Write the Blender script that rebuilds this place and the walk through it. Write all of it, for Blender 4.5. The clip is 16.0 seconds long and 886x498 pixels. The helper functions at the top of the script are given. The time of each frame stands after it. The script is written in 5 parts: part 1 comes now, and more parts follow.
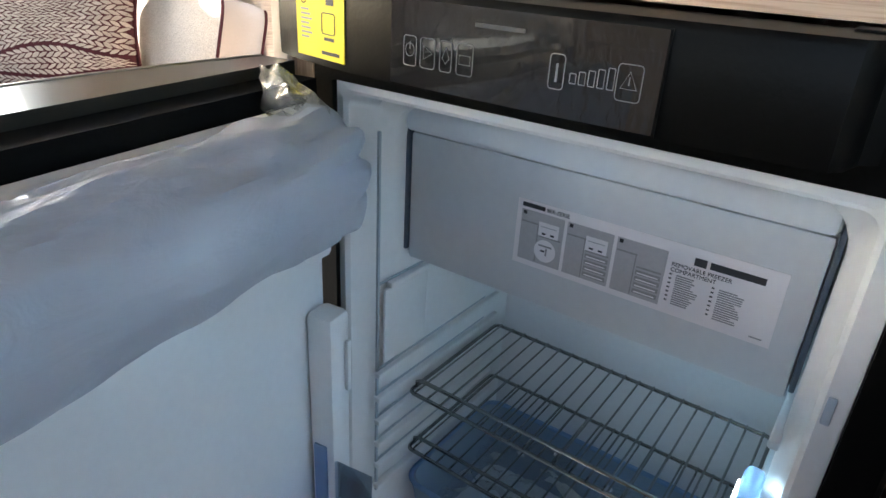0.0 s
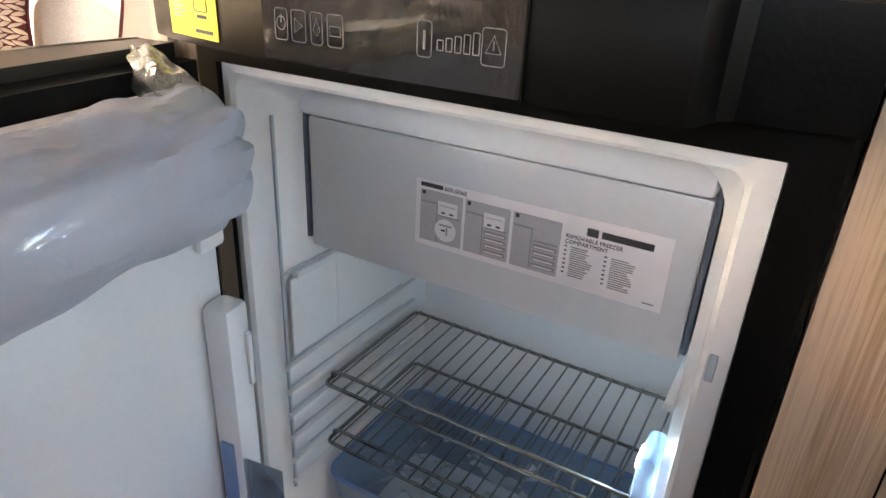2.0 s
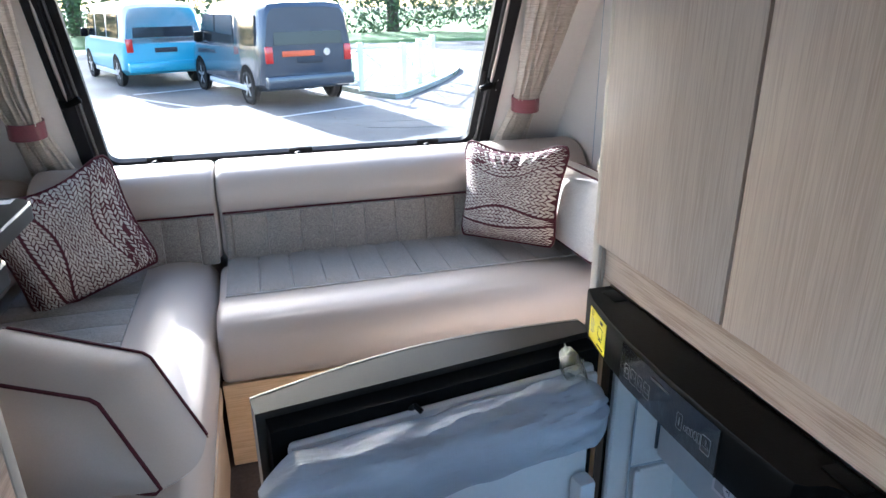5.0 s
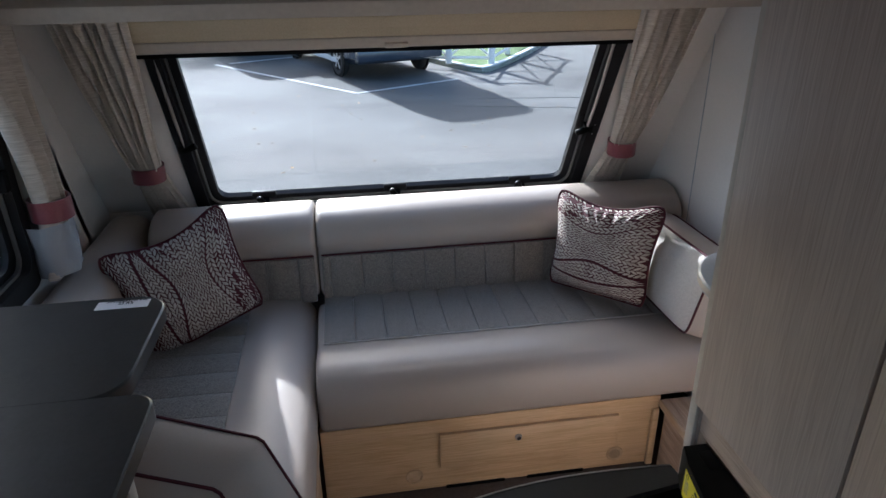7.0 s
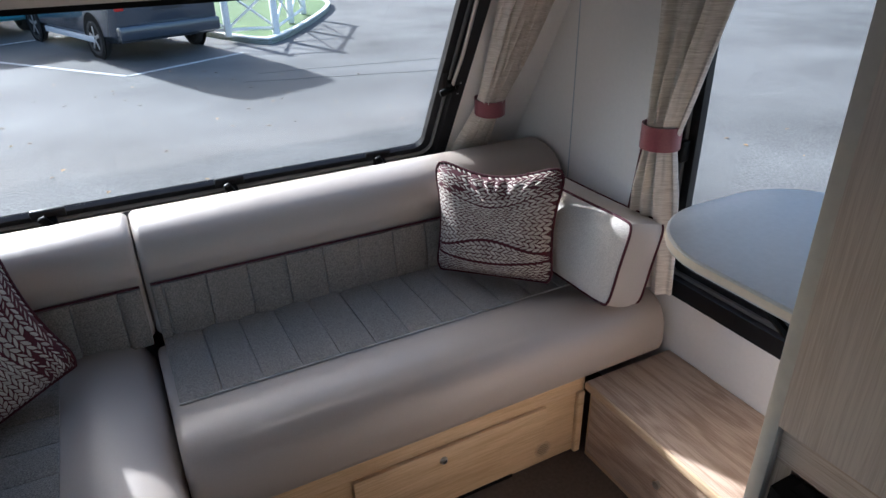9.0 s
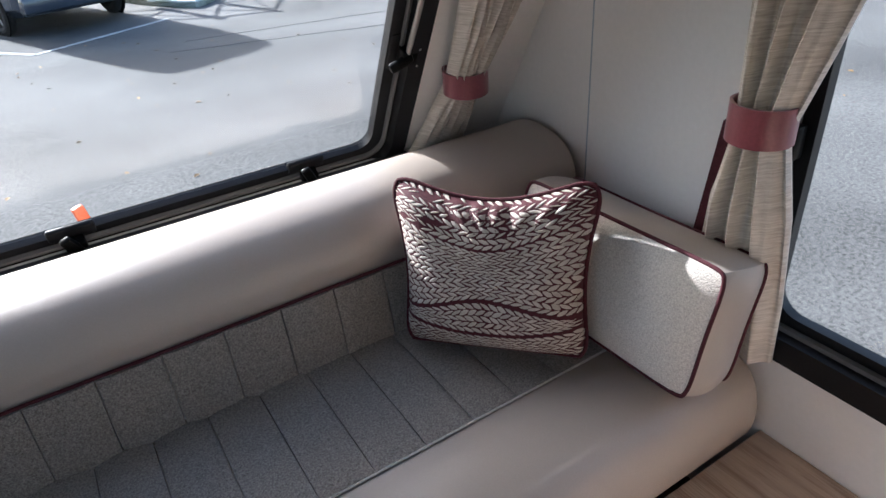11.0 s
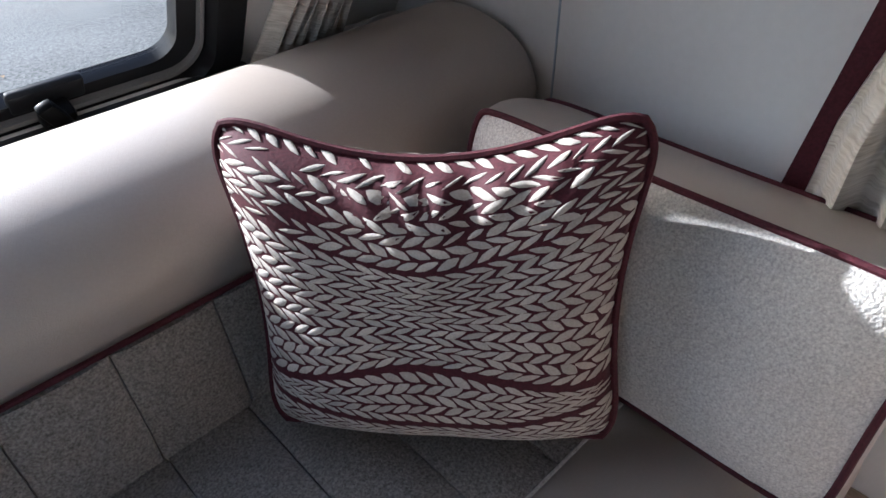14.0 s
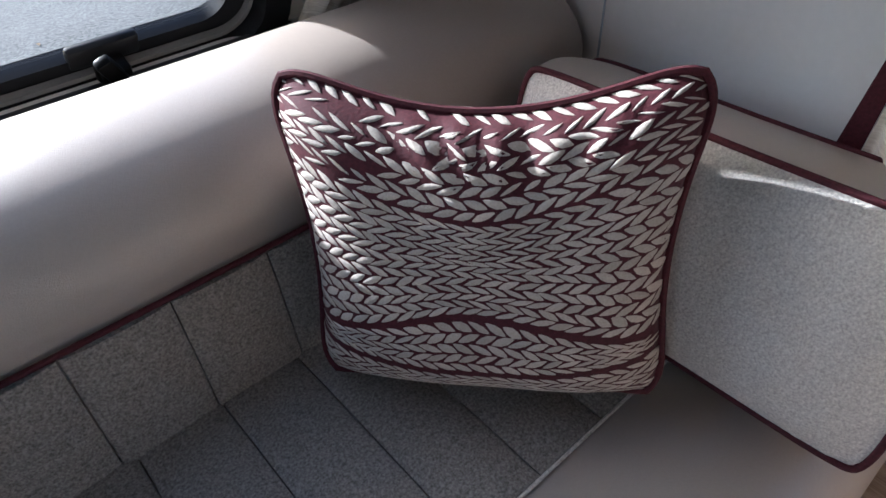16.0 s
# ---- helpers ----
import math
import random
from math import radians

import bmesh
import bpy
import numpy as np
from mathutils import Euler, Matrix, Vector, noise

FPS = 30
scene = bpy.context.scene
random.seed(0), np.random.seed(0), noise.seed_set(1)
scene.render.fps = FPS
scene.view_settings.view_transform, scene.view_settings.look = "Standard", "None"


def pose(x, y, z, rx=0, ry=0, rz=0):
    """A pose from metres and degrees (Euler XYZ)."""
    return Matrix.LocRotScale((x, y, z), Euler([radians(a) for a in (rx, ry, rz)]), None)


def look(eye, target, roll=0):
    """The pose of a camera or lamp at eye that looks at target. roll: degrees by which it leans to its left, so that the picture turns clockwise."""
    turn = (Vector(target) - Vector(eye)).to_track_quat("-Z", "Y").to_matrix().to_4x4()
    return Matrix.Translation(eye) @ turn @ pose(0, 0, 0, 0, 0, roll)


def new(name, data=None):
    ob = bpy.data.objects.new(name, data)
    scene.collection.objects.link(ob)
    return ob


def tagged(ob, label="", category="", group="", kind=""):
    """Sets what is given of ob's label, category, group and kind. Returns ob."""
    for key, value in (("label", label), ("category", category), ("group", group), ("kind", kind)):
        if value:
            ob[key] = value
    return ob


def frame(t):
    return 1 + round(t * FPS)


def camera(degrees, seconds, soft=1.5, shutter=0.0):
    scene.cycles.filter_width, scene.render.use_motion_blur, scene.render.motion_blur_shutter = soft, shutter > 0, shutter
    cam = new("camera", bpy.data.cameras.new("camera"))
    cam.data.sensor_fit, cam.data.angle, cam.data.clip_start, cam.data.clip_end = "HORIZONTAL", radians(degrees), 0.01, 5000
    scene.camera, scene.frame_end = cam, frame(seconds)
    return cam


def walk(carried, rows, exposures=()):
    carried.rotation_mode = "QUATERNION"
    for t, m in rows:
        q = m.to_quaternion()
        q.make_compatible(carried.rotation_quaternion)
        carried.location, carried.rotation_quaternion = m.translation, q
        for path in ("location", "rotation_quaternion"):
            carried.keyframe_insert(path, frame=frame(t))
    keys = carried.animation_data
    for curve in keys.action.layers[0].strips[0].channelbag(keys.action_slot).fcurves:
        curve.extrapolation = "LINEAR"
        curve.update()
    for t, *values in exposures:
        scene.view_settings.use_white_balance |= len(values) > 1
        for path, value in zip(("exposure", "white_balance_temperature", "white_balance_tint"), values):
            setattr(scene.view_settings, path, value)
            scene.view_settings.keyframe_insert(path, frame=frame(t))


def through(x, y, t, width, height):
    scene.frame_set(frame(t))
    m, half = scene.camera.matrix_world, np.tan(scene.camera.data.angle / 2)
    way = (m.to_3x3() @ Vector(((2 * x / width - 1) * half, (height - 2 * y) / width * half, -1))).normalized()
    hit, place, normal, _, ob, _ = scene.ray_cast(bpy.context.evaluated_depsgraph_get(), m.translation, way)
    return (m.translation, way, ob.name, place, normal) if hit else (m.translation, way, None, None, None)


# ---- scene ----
cam = camera(68.8, 16.0)
PATH = [
    (0, (-0.444, -0.47, 0.874), (1.04, 0.562, 0.017), 3.3),
    (0.5, (-0.432, -0.447, 0.816), (1.199, 0.325, -0.048), 5.8),
    (1, (-0.423, -0.449, 0.81), (1.223, 0.292, -0.051), 4.7),
    (1.5, (-0.413, -0.466, 0.836), (1.223, 0.309, -0.014), 4.6),
    (2, (-0.42, -0.503, 0.859), (1.158, 0.377, 0.003), 3.0),
    (2.5, (-0.4, -0.58, 0.898), (1.038, 0.498, 0.019), 2.9),
    (3, (-0.331, -0.61, 0.969), (1.02, 0.607, 0.135), 4.3),
    (3.5, (-0.26, -0.559, 1.006), (1.19, 0.538, 0.171), 3.2),
    (4, (-0.256, -0.556, 1.041), (1.164, 0.628, 0.277), 2.2),
    (4.5, (-0.374, -0.673, 1.119), (0.636, 0.929, 0.476), 0.6),
    (5, (-0.509, -0.818, 1.261), (0.007, 0.978, 0.547), -0.5),
    (5.2, (-0.525, -0.853, 1.312), (-0.182, 0.978, 0.583), 0.6),
    (7.5, (-0.539, -0.679, 1.564), (-0.266, 1.115, 0.724), -0.7),
    (8, (-0.659, -0.605, 1.54), (-0.151, 1.132, 0.689), -0.6),
    (10.5, (-0.425, 0.188, 1.347), (0.478, 1.681, 0.37), -1.1),
    (11, (-0.303, 0.317, 1.323), (0.567, 1.793, 0.29), -4.3),
    (11.5, (-0.253, 0.502, 1.259), (0.72, 1.812, 0.102), -4.6),
    (12, (-0.206, 0.63, 1.221), (0.915, 1.831, 0.081), -1.8),
    (12.5, (-0.127, 0.672, 1.157), (0.972, 1.83, -0.047), 0.2),
    (13, (-0.057, 0.703, 1.12), (0.925, 1.877, -0.168), -2.2),
    (13.5, (-0.017, 0.766, 1.101), (1.038, 1.904, -0.16), -1.6),
    (14, (-0.006, 0.816, 1.077), (1.054, 1.948, -0.186), -1.3),
    (14.5, (-0.013, 0.808, 1.072), (1.041, 1.866, -0.259), -0.2),
    (15, (-0.026, 0.777, 1.087), (1.01, 1.859, -0.239), -0.1),
    (15.5, (-0.031, 0.776, 1.093), (0.992, 1.859, -0.242), 0.3),
    (16, (-0.042, 0.82, 1.068), (0.933, 1.964, -0.252), -2.1),
]
walk(cam, [(t, look(eye, target, roll)) for t, eye, target, roll in PATH], ((0.0, 3.35, 6500, 9), (0.8, 3.5, 7700, 15), (1.5, 3.85, 7900, 18), (2.0, 3.8, 7900, 19), (2.5, 3.4, 7900, 20), (3.5, 3.2, 7000, 15), (4.0, 3.3, 5900, 11), (4.6, 3.15, 5400, 9), (5.2, 2.7, 5400, 9), (7.3, 1.3, 5400, 9), (8.2, 1.3, 5400, 9), (10.3, 1.55, 5700, 10), (12.5, 1.65, 5650, 10), (14.5, 1.55, 5450, 10), (16.0, 1.55, 5450, 10)))

# ---------- light ----------
SUN = Vector((0.29, -1.0, -0.50)).normalized()
world = bpy.data.worlds.new("sky")
scene.world = world
world.use_nodes = True
wn = world.node_tree.nodes
sky = wn.new("ShaderNodeTexSky")
sky.sky_type, sky.sun_disc = "NISHITA", False
sky.sun_elevation = math.asin(-SUN.z)
sky.sun_rotation = math.atan2(-SUN.x, -SUN.y)
sky.dust_density = 3.0
world.node_tree.links.new(sky.outputs[0], wn["Background"].inputs[0])
wn["Background"].inputs[1].default_value = 0.15
sun = new("sun", bpy.data.lights.new("sun", "SUN"))
sun.data.energy, sun.data.angle, sun.data.color = 5.0, radians(1.2), (1.0, 0.965, 0.915)
sun.matrix_basis = look((-6, 30, 15), Vector((-6, 30, 15)) + SUN)


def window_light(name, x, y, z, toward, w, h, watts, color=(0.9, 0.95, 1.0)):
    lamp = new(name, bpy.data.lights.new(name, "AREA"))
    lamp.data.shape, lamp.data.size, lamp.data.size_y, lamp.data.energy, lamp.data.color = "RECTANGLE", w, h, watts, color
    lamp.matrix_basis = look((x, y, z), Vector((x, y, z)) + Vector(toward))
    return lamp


# Added fill lamps at unseen kitchen and rear openings, brightening the room.
window_light("kitchen_fill_light", -1.47, -0.75, 1.22, (1, 0, -0.1), 0.9, 0.5, 0.028, (1.0, 0.97, 0.92))
window_light("rear_fill_light", -0.36, -2.47, 1.2, (0, 1, -0.1), 1.1, 0.7, 0.022, (1.0, 0.97, 0.92))
window_light("side_window_light", -1.475, 0.535, 1.07, (1, 0.35, -0.02), 1.0, 0.60, 0.20, (0.93, 0.97, 1.0)).data.spread = radians(110)
# Lamp added in the opening of window_2, standing in for its daylight.
window_light("offside_window_light", 0.76, 0.48, 0.95, (-1, 0, -0.1), 0.8, 0.80, 0.20, (1.0, 0.97, 0.93))


# ---------- materials ----------
def nodes_of(name):
    m = bpy.data.materials.new(name)
    m.use_nodes = True
    t = m.node_tree
    return m, t, t.nodes, t.links, t.nodes["Principled BSDF"]


def surface(name, a, b=None, rough=0.5, metal=0.0, scale=40.0, coarse=3.0, bump=0.0, bump_scale=None, stretch=(1, 1, 1), contrast=0.35, coat=0.0, sheen=0.0, vary=0.0, island=0.0, spec=0.5):
    """Two-scale noise between colours a and b, with fine relief."""
    m, t, n, l, p = nodes_of(name)
    b = b or tuple(c * 0.8 for c in a)
    tc = n.new("ShaderNodeTexCoord")
    mp = n.new("ShaderNodeMapping")
    mp.inputs["Scale"].default_value = stretch
    l.new(tc.outputs["Object"], mp.inputs[0])
    fine = n.new("ShaderNodeTexNoise")
    fine.inputs["Scale"].default_value, fine.inputs["Detail"].default_value = scale, 5
    big = n.new("ShaderNodeTexNoise")
    big.inputs["Scale"].default_value, big.inputs["Detail"].default_value = coarse, 3
    l.new(mp.outputs[0], fine.inputs[0])
    l.new(mp.outputs[0], big.inputs[0])
    mix = n.new("ShaderNodeMath")
    mix.operation = "MULTIPLY_ADD"
    mix.inputs[1].default_value = 0.45
    l.new(big.outputs[0], mix.inputs[0])
    half = n.new("ShaderNodeMath")
    half.operation = "MULTIPLY"
    half.inputs[1].default_value = 0.55
    l.new(fine.outputs[0], half.inputs[0])
    l.new(half.outputs[0], mix.inputs[2])
    ramp = n.new("ShaderNodeValToRGB")
    ramp.color_ramp.elements[0].position, ramp.color_ramp.elements[1].position = 0.5 - contrast / 2, 0.5 + contrast / 2
    ramp.color_ramp.elements[0].color, ramp.color_ramp.elements[1].color = (*b, 1), (*a, 1)
    l.new(mix.outputs[0], ramp.inputs[0])
    out = ramp.outputs[0]
    if vary or island:
        src = n.new("ShaderNodeNewGeometry").outputs["Random Per Island"] if island else n.new("ShaderNodeObjectInfo").outputs["Random"]
        hs = n.new("ShaderNodeHueSaturation")
        mr = n.new("ShaderNodeMapRange")
        k = vary or island
        mr.inputs[3].default_value, mr.inputs[4].default_value = 1 - k, 1 + k
        l.new(src, mr.inputs[0])
        l.new(mr.outputs[0], hs.inputs["Value"])
        l.new(out, hs.inputs["Color"])
        out = hs.outputs[0]
    l.new(out, p.inputs["Base Color"])
    p.inputs["Roughness"].default_value, p.inputs["Metallic"].default_value = rough, metal
    p.inputs["Specular IOR Level"].default_value = spec
    p.inputs["Coat Weight"].default_value, p.inputs["Sheen Weight"].default_value = coat, sheen
    if bump:
        bn = n.new("ShaderNodeTexNoise")
        bn.inputs["Scale"].default_value, bn.inputs["Detail"].default_value = bump_scale or scale, 4
        l.new(mp.outputs[0], bn.inputs[0])
        bp = n.new("ShaderNodeBump")
        bp.inputs["Strength"].default_value, bp.inputs["Distance"].default_value = bump, 0.002
        l.new(bn.outputs[0], bp.inputs["Height"])
        l.new(bp.outputs[0], p.inputs["Normal"])
    return m


def wood(name, a, b, axis, rough=0.45, ring=7.0, streak=1.0):
    """Laminate with pores along the axis and a few cathedral arches."""
    m, t, n, l, p = nodes_of(name)
    tc = n.new("ShaderNodeTexCoord")
    s_fine = [430.0, 430.0, 430.0]
    s_ring = [ring, ring, ring]
    s_fine[axis], s_ring[axis] = 9.0, ring * 0.2
    fm, rm = n.new("ShaderNodeMapping"), n.new("ShaderNodeMapping")
    fm.inputs["Scale"].default_value, rm.inputs["Scale"].default_value = s_fine, s_ring
    l.new(tc.outputs["Object"], fm.inputs[0])
    l.new(tc.outputs["Object"], rm.inputs[0])
    fine = n.new("ShaderNodeTexNoise")
    fine.inputs["Scale"].default_value, fine.inputs["Detail"].default_value = 1.0, 6
    fine.inputs["Distortion"].default_value = 1.1
    l.new(fm.outputs[0], fine.inputs[0])
    low = n.new("ShaderNodeTexNoise")
    low.inputs["Scale"].default_value, low.inputs["Detail"].default_value = 1.0, 1
    l.new(rm.outputs[0], low.inputs[0])
    mul = n.new("ShaderNodeMath")
    mul.operation = "MULTIPLY"
    mul.inputs[1].default_value = 34.0
    l.new(low.outputs[0], mul.inputs[0])
    sn = n.new("ShaderNodeMath")
    sn.operation = "SINE"
    l.new(mul.outputs[0], sn.inputs[0])
    cmb = n.new("ShaderNodeMath")
    cmb.operation = "MULTIPLY_ADD"
    cmb.inputs[1].default_value = 0.06 * streak
    l.new(sn.outputs[0], cmb.inputs[0])
    l.new(fine.outputs[0], cmb.inputs[2])
    ramp = n.new("ShaderNodeValToRGB")
    ramp.color_ramp.elements[0].position, ramp.color_ramp.elements[1].position = 0.44, 0.74
    ramp.color_ramp.elements[0].color, ramp.color_ramp.elements[1].color = (*b, 1), (*a, 1)
    tone = n.new("ShaderNodeTexNoise")
    tone.inputs["Scale"].default_value, tone.inputs["Detail"].default_value = 5.0, 3
    l.new(tc.outputs["Object"], tone.inputs[0])
    mt = n.new("ShaderNodeMath")
    mt.operation = "MULTIPLY_ADD"
    mt.inputs[1].default_value = 0.22
    l.new(tone.outputs[0], mt.inputs[0])
    l.new(cmb.outputs[0], mt.inputs[2])
    l.new(mt.outputs[0], ramp.inputs[0])
    l.new(ramp.outputs[0], p.inputs["Base Color"])
    p.inputs["Roughness"].default_value = rough
    bp = n.new("ShaderNodeBump")
    bp.inputs["Strength"].default_value, bp.inputs["Distance"].default_value = 0.12, 0.001
    l.new(fine.outputs[0], bp.inputs["Height"])
    l.new(bp.outputs[0], p.inputs["Normal"])
    return m


def clear(name, tint, rough=0.02, body=0.0, ior=1.45, crinkle=0.0):
    """See-through sheet: tinted transparency, Fresnel gloss, a little milky body."""
    m, t, n, l, p = nodes_of(name)
    n.remove(p)
    tr, gl, fr, mx = n.new("ShaderNodeBsdfTransparent"), n.new("ShaderNodeBsdfGlossy"), n.new("ShaderNodeFresnel"), n.new("ShaderNodeMixShader")
    tr.inputs[0].default_value = (*tint, 1)
    gl.inputs["Roughness"].default_value = rough
    fr.inputs[0].default_value = ior
    l.new(fr.outputs[0], mx.inputs[0])
    l.new(tr.outputs[0], mx.inputs[1])
    l.new(gl.outputs[0], mx.inputs[2])
    last = mx.outputs[0]
    bp = None
    if crinkle:
        tc, mp, nz, bp = n.new("ShaderNodeTexCoord"), n.new("ShaderNodeMapping"), n.new("ShaderNodeTexNoise"), n.new("ShaderNodeBump")
        mp.inputs["Scale"].default_value = (9, 22, 22)
        nz.inputs["Scale"].default_value, nz.inputs["Detail"].default_value, nz.inputs["Distortion"].default_value = 1.0, 4, 2.5
        bp.inputs["Strength"].default_value, bp.inputs["Distance"].default_value = crinkle, 0.012
        l.new(tc.outputs["Object"], mp.inputs[0])
        l.new(mp.outputs[0], nz.inputs[0])
        l.new(nz.outputs[0], bp.inputs["Height"])
        l.new(bp.outputs[0], gl.inputs["Normal"])
        l.new(bp.outputs[0], fr.inputs["Normal"])
    if body:
        df, m2, ts, ad = n.new("ShaderNodeBsdfDiffuse"), n.new("ShaderNodeMixShader"), n.new("ShaderNodeBsdfTranslucent"), n.new("ShaderNodeMixShader")
        df.inputs[0].default_value = ts.inputs[0].default_value = (*[min(1, c) for c in tint], 1)
        ad.inputs[0].default_value = 0.4
        if bp:
            l.new(bp.outputs[0], df.inputs["Normal"])
        l.new(df.outputs[0], ad.inputs[1])
        l.new(ts.outputs[0], ad.inputs[2])
        m2.inputs[0].default_value = body
        l.new(last, m2.inputs[1])
        l.new(ad.outputs[0], m2.inputs[2])
        last = m2.outputs[0]
    l.new(last, n["Material Output"].inputs[0])
    return m


def glow(name, color, strength):
    m, t, n, l, p = nodes_of(name)
    p.inputs["Base Color"].default_value = (*color, 1)
    p.inputs["Emission Color"].default_value, p.inputs["Emission Strength"].default_value = (*color, 1), strength
    return m


LEATHER = surface("leatherette", (0.41, 0.355, 0.308), (0.375, 0.325, 0.28), rough=0.36, scale=350, coarse=2, bump=0.25, bump_scale=700)
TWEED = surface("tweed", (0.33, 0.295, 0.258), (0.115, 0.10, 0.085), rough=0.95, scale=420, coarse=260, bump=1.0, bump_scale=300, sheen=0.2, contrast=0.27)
TWEED_PALE = surface("pale_tweed", (0.72, 0.675, 0.61), (0.44, 0.40, 0.36), rough=0.95, scale=480, coarse=330, bump=1.0, bump_scale=300, sheen=0.2, contrast=0.27)
MAROON = surface("maroon_fabric", (0.085, 0.016, 0.023), (0.038, 0.008, 0.012), rough=0.75, scale=300, bump=0.3, spec=0.25)
SATIN = surface("maroon_satin", (0.22, 0.045, 0.06), (0.16, 0.03, 0.04), rough=0.35, scale=200, sheen=0.3)
CREAM = surface("cream_yarn", (0.52, 0.47, 0.415), (0.35, 0.31, 0.265), rough=0.9, scale=500, coarse=40, bump=0.5, bump_scale=900, island=0.14)
CURTAIN = surface("curtain_satin", (0.72, 0.66, 0.585), (0.42, 0.36, 0.295), rough=0.34, scale=95, coarse=60, stretch=(0.3, 0.3, 5), bump=0.8, sheen=0.3, contrast=0.34)
LAMINATE = wood("pale_elm_laminate", (0.56, 0.455, 0.375), (0.435, 0.34, 0.275), 2, streak=0.9)
LAMINATE_H = wood("pale_elm_laminate_across", (0.56, 0.43, 0.33), (0.34, 0.235, 0.165), 1, ring=13, streak=1.7)
LAMINATE_V = wood("honey_elm_laminate", (0.56, 0.41, 0.29), (0.37, 0.25, 0.16), 2, streak=1.3)
OAK = wood("honey_oak", (0.70, 0.50, 0.30), (0.52, 0.34, 0.18), 0, ring=6)
OAK_Y = wood("honey_oak_deep", (0.62, 0.46, 0.30), (0.46, 0.31, 0.18), 1, ring=6)
CARPET = surface("brown_carpet", (0.12, 0.09, 0.072), (0.055, 0.040, 0.031), rough=1.0, scale=600, coarse=90, bump=1.0, bump_scale=500, contrast=0.45)
# Unseen ceiling, toned below the wall board to weaken bounced light.
CEILING = surface("ceiling_board_dimmed", (0.50, 0.465, 0.43), (0.45, 0.42, 0.385), rough=0.7, scale=90, coarse=2, bump=0.08)
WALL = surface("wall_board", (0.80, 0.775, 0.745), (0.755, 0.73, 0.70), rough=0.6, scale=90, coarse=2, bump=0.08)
TRIM = surface("beige_trim", (0.58, 0.52, 0.44), (0.50, 0.44, 0.37), rough=0.5, scale=60)
BLIND = surface("blind_fabric", (0.62, 0.52, 0.36), (0.52, 0.43, 0.29), rough=0.8, scale=200, bump=0.2)
BLACK = surface("black_plastic", (0.004, 0.004, 0.004), (0.003, 0.003, 0.003), spec=0.08, rough=0.38, scale=300, bump=0.1)
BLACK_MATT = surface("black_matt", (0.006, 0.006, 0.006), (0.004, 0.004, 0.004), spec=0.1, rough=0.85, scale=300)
PANEL_FILM = surface("filmed_panel", (0.018, 0.018, 0.019), (0.008, 0.008, 0.009), rough=0.16, scale=60, coarse=14, bump=1.4, bump_scale=34, stretch=(1, 1.2, 0.6), coat=0.6)
RUBBER = surface("seal_rubber", (0.010, 0.010, 0.011), (0.006, 0.006, 0.007), rough=0.45, scale=200, spec=0.3)
SEAL_GREY = surface("grey_track", (0.16, 0.155, 0.15), (0.09, 0.09, 0.09), rough=0.6, scale=500, contrast=0.6)
DOOR_SKIN = surface("door_skin", (0.030, 0.028, 0.023), (0.022, 0.021, 0.018), rough=0.3, scale=200, coat=0.3)
LINER = surface("fridge_liner", (0.77, 0.785, 0.79), (0.73, 0.745, 0.755), rough=0.33, scale=120, coarse=2, bump=0.05)
FLAP = surface("freezer_flap_plastic", (0.66, 0.665, 0.665), (0.615, 0.62, 0.625), rough=0.28, scale=90, coarse=3, bump=0.05)
GAP_SHADE = surface("flap_gap_shade", (0.10, 0.125, 0.16), (0.06, 0.08, 0.11), rough=0.5, scale=100)
# Darker liner grey: painted groove and gap shade, plus wall seam and screw caps.
LINER_DIM = surface("liner_shade_and_seam", (0.40, 0.46, 0.52), (0.34, 0.40, 0.46), rough=0.5, scale=100)
CHROME = surface("chrome_wire", (0.78, 0.79, 0.80), (0.62, 0.63, 0.65), rough=0.18, metal=1.0, scale=80)
RACK_WIRE = surface("rack_wire", (0.34, 0.35, 0.34), (0.24, 0.25, 0.25), rough=0.22, metal=1.0, scale=80)
STEEL = surface("brushed_metal", (0.55, 0.53, 0.50), (0.40, 0.38, 0.36), rough=0.35, metal=1.0, scale=200)
WORKTOP = surface("slate_worktop", (0.034, 0.035, 0.038), (0.016, 0.017, 0.019), rough=0.33, scale=120, coarse=14, contrast=0.5)
WORK_EDGE = surface("worktop_edge", (0.10, 0.10, 0.105), (0.06, 0.06, 0.065), rough=0.4, scale=100)
GREYTOP = surface("grey_flap", (0.46, 0.47, 0.49), (0.40, 0.41, 0.43), rough=0.35, scale=100)
PAPER = surface("label_paper", (0.86, 0.82, 0.82), (0.82, 0.78, 0.78), rough=0.55, scale=60)
INK = surface("ink", (0.03, 0.03, 0.035), rough=0.6)
INK_GREY = surface("grey_print", (0.36, 0.34, 0.34), (0.26, 0.25, 0.25), rough=0.6, scale=200)
INK_MID = surface("mid_grey_print", (0.50, 0.48, 0.48), (0.44, 0.42, 0.42), rough=0.6, scale=300)
YELLOW = surface("yellow_sticker", (0.82, 0.70, 0.03), (0.76, 0.64, 0.02), rough=0.4, scale=60)
SILVER_INK = surface("silver_print", (0.30, 0.30, 0.30), (0.2, 0.2, 0.2), rough=0.45, scale=90)
ORANGE = surface("orange_red", (0.75, 0.13, 0.04), (0.65, 0.10, 0.03), rough=0.45)
BAG = clear("plastic_bag", (0.84, 0.90, 1.0), body=0.50, rough=0.09, ior=2.3, crinkle=0.55)
BAG_END = clear("bag_film", (0.92, 0.93, 0.90), body=0.14, rough=0.10, ior=1.8, crinkle=0.8)
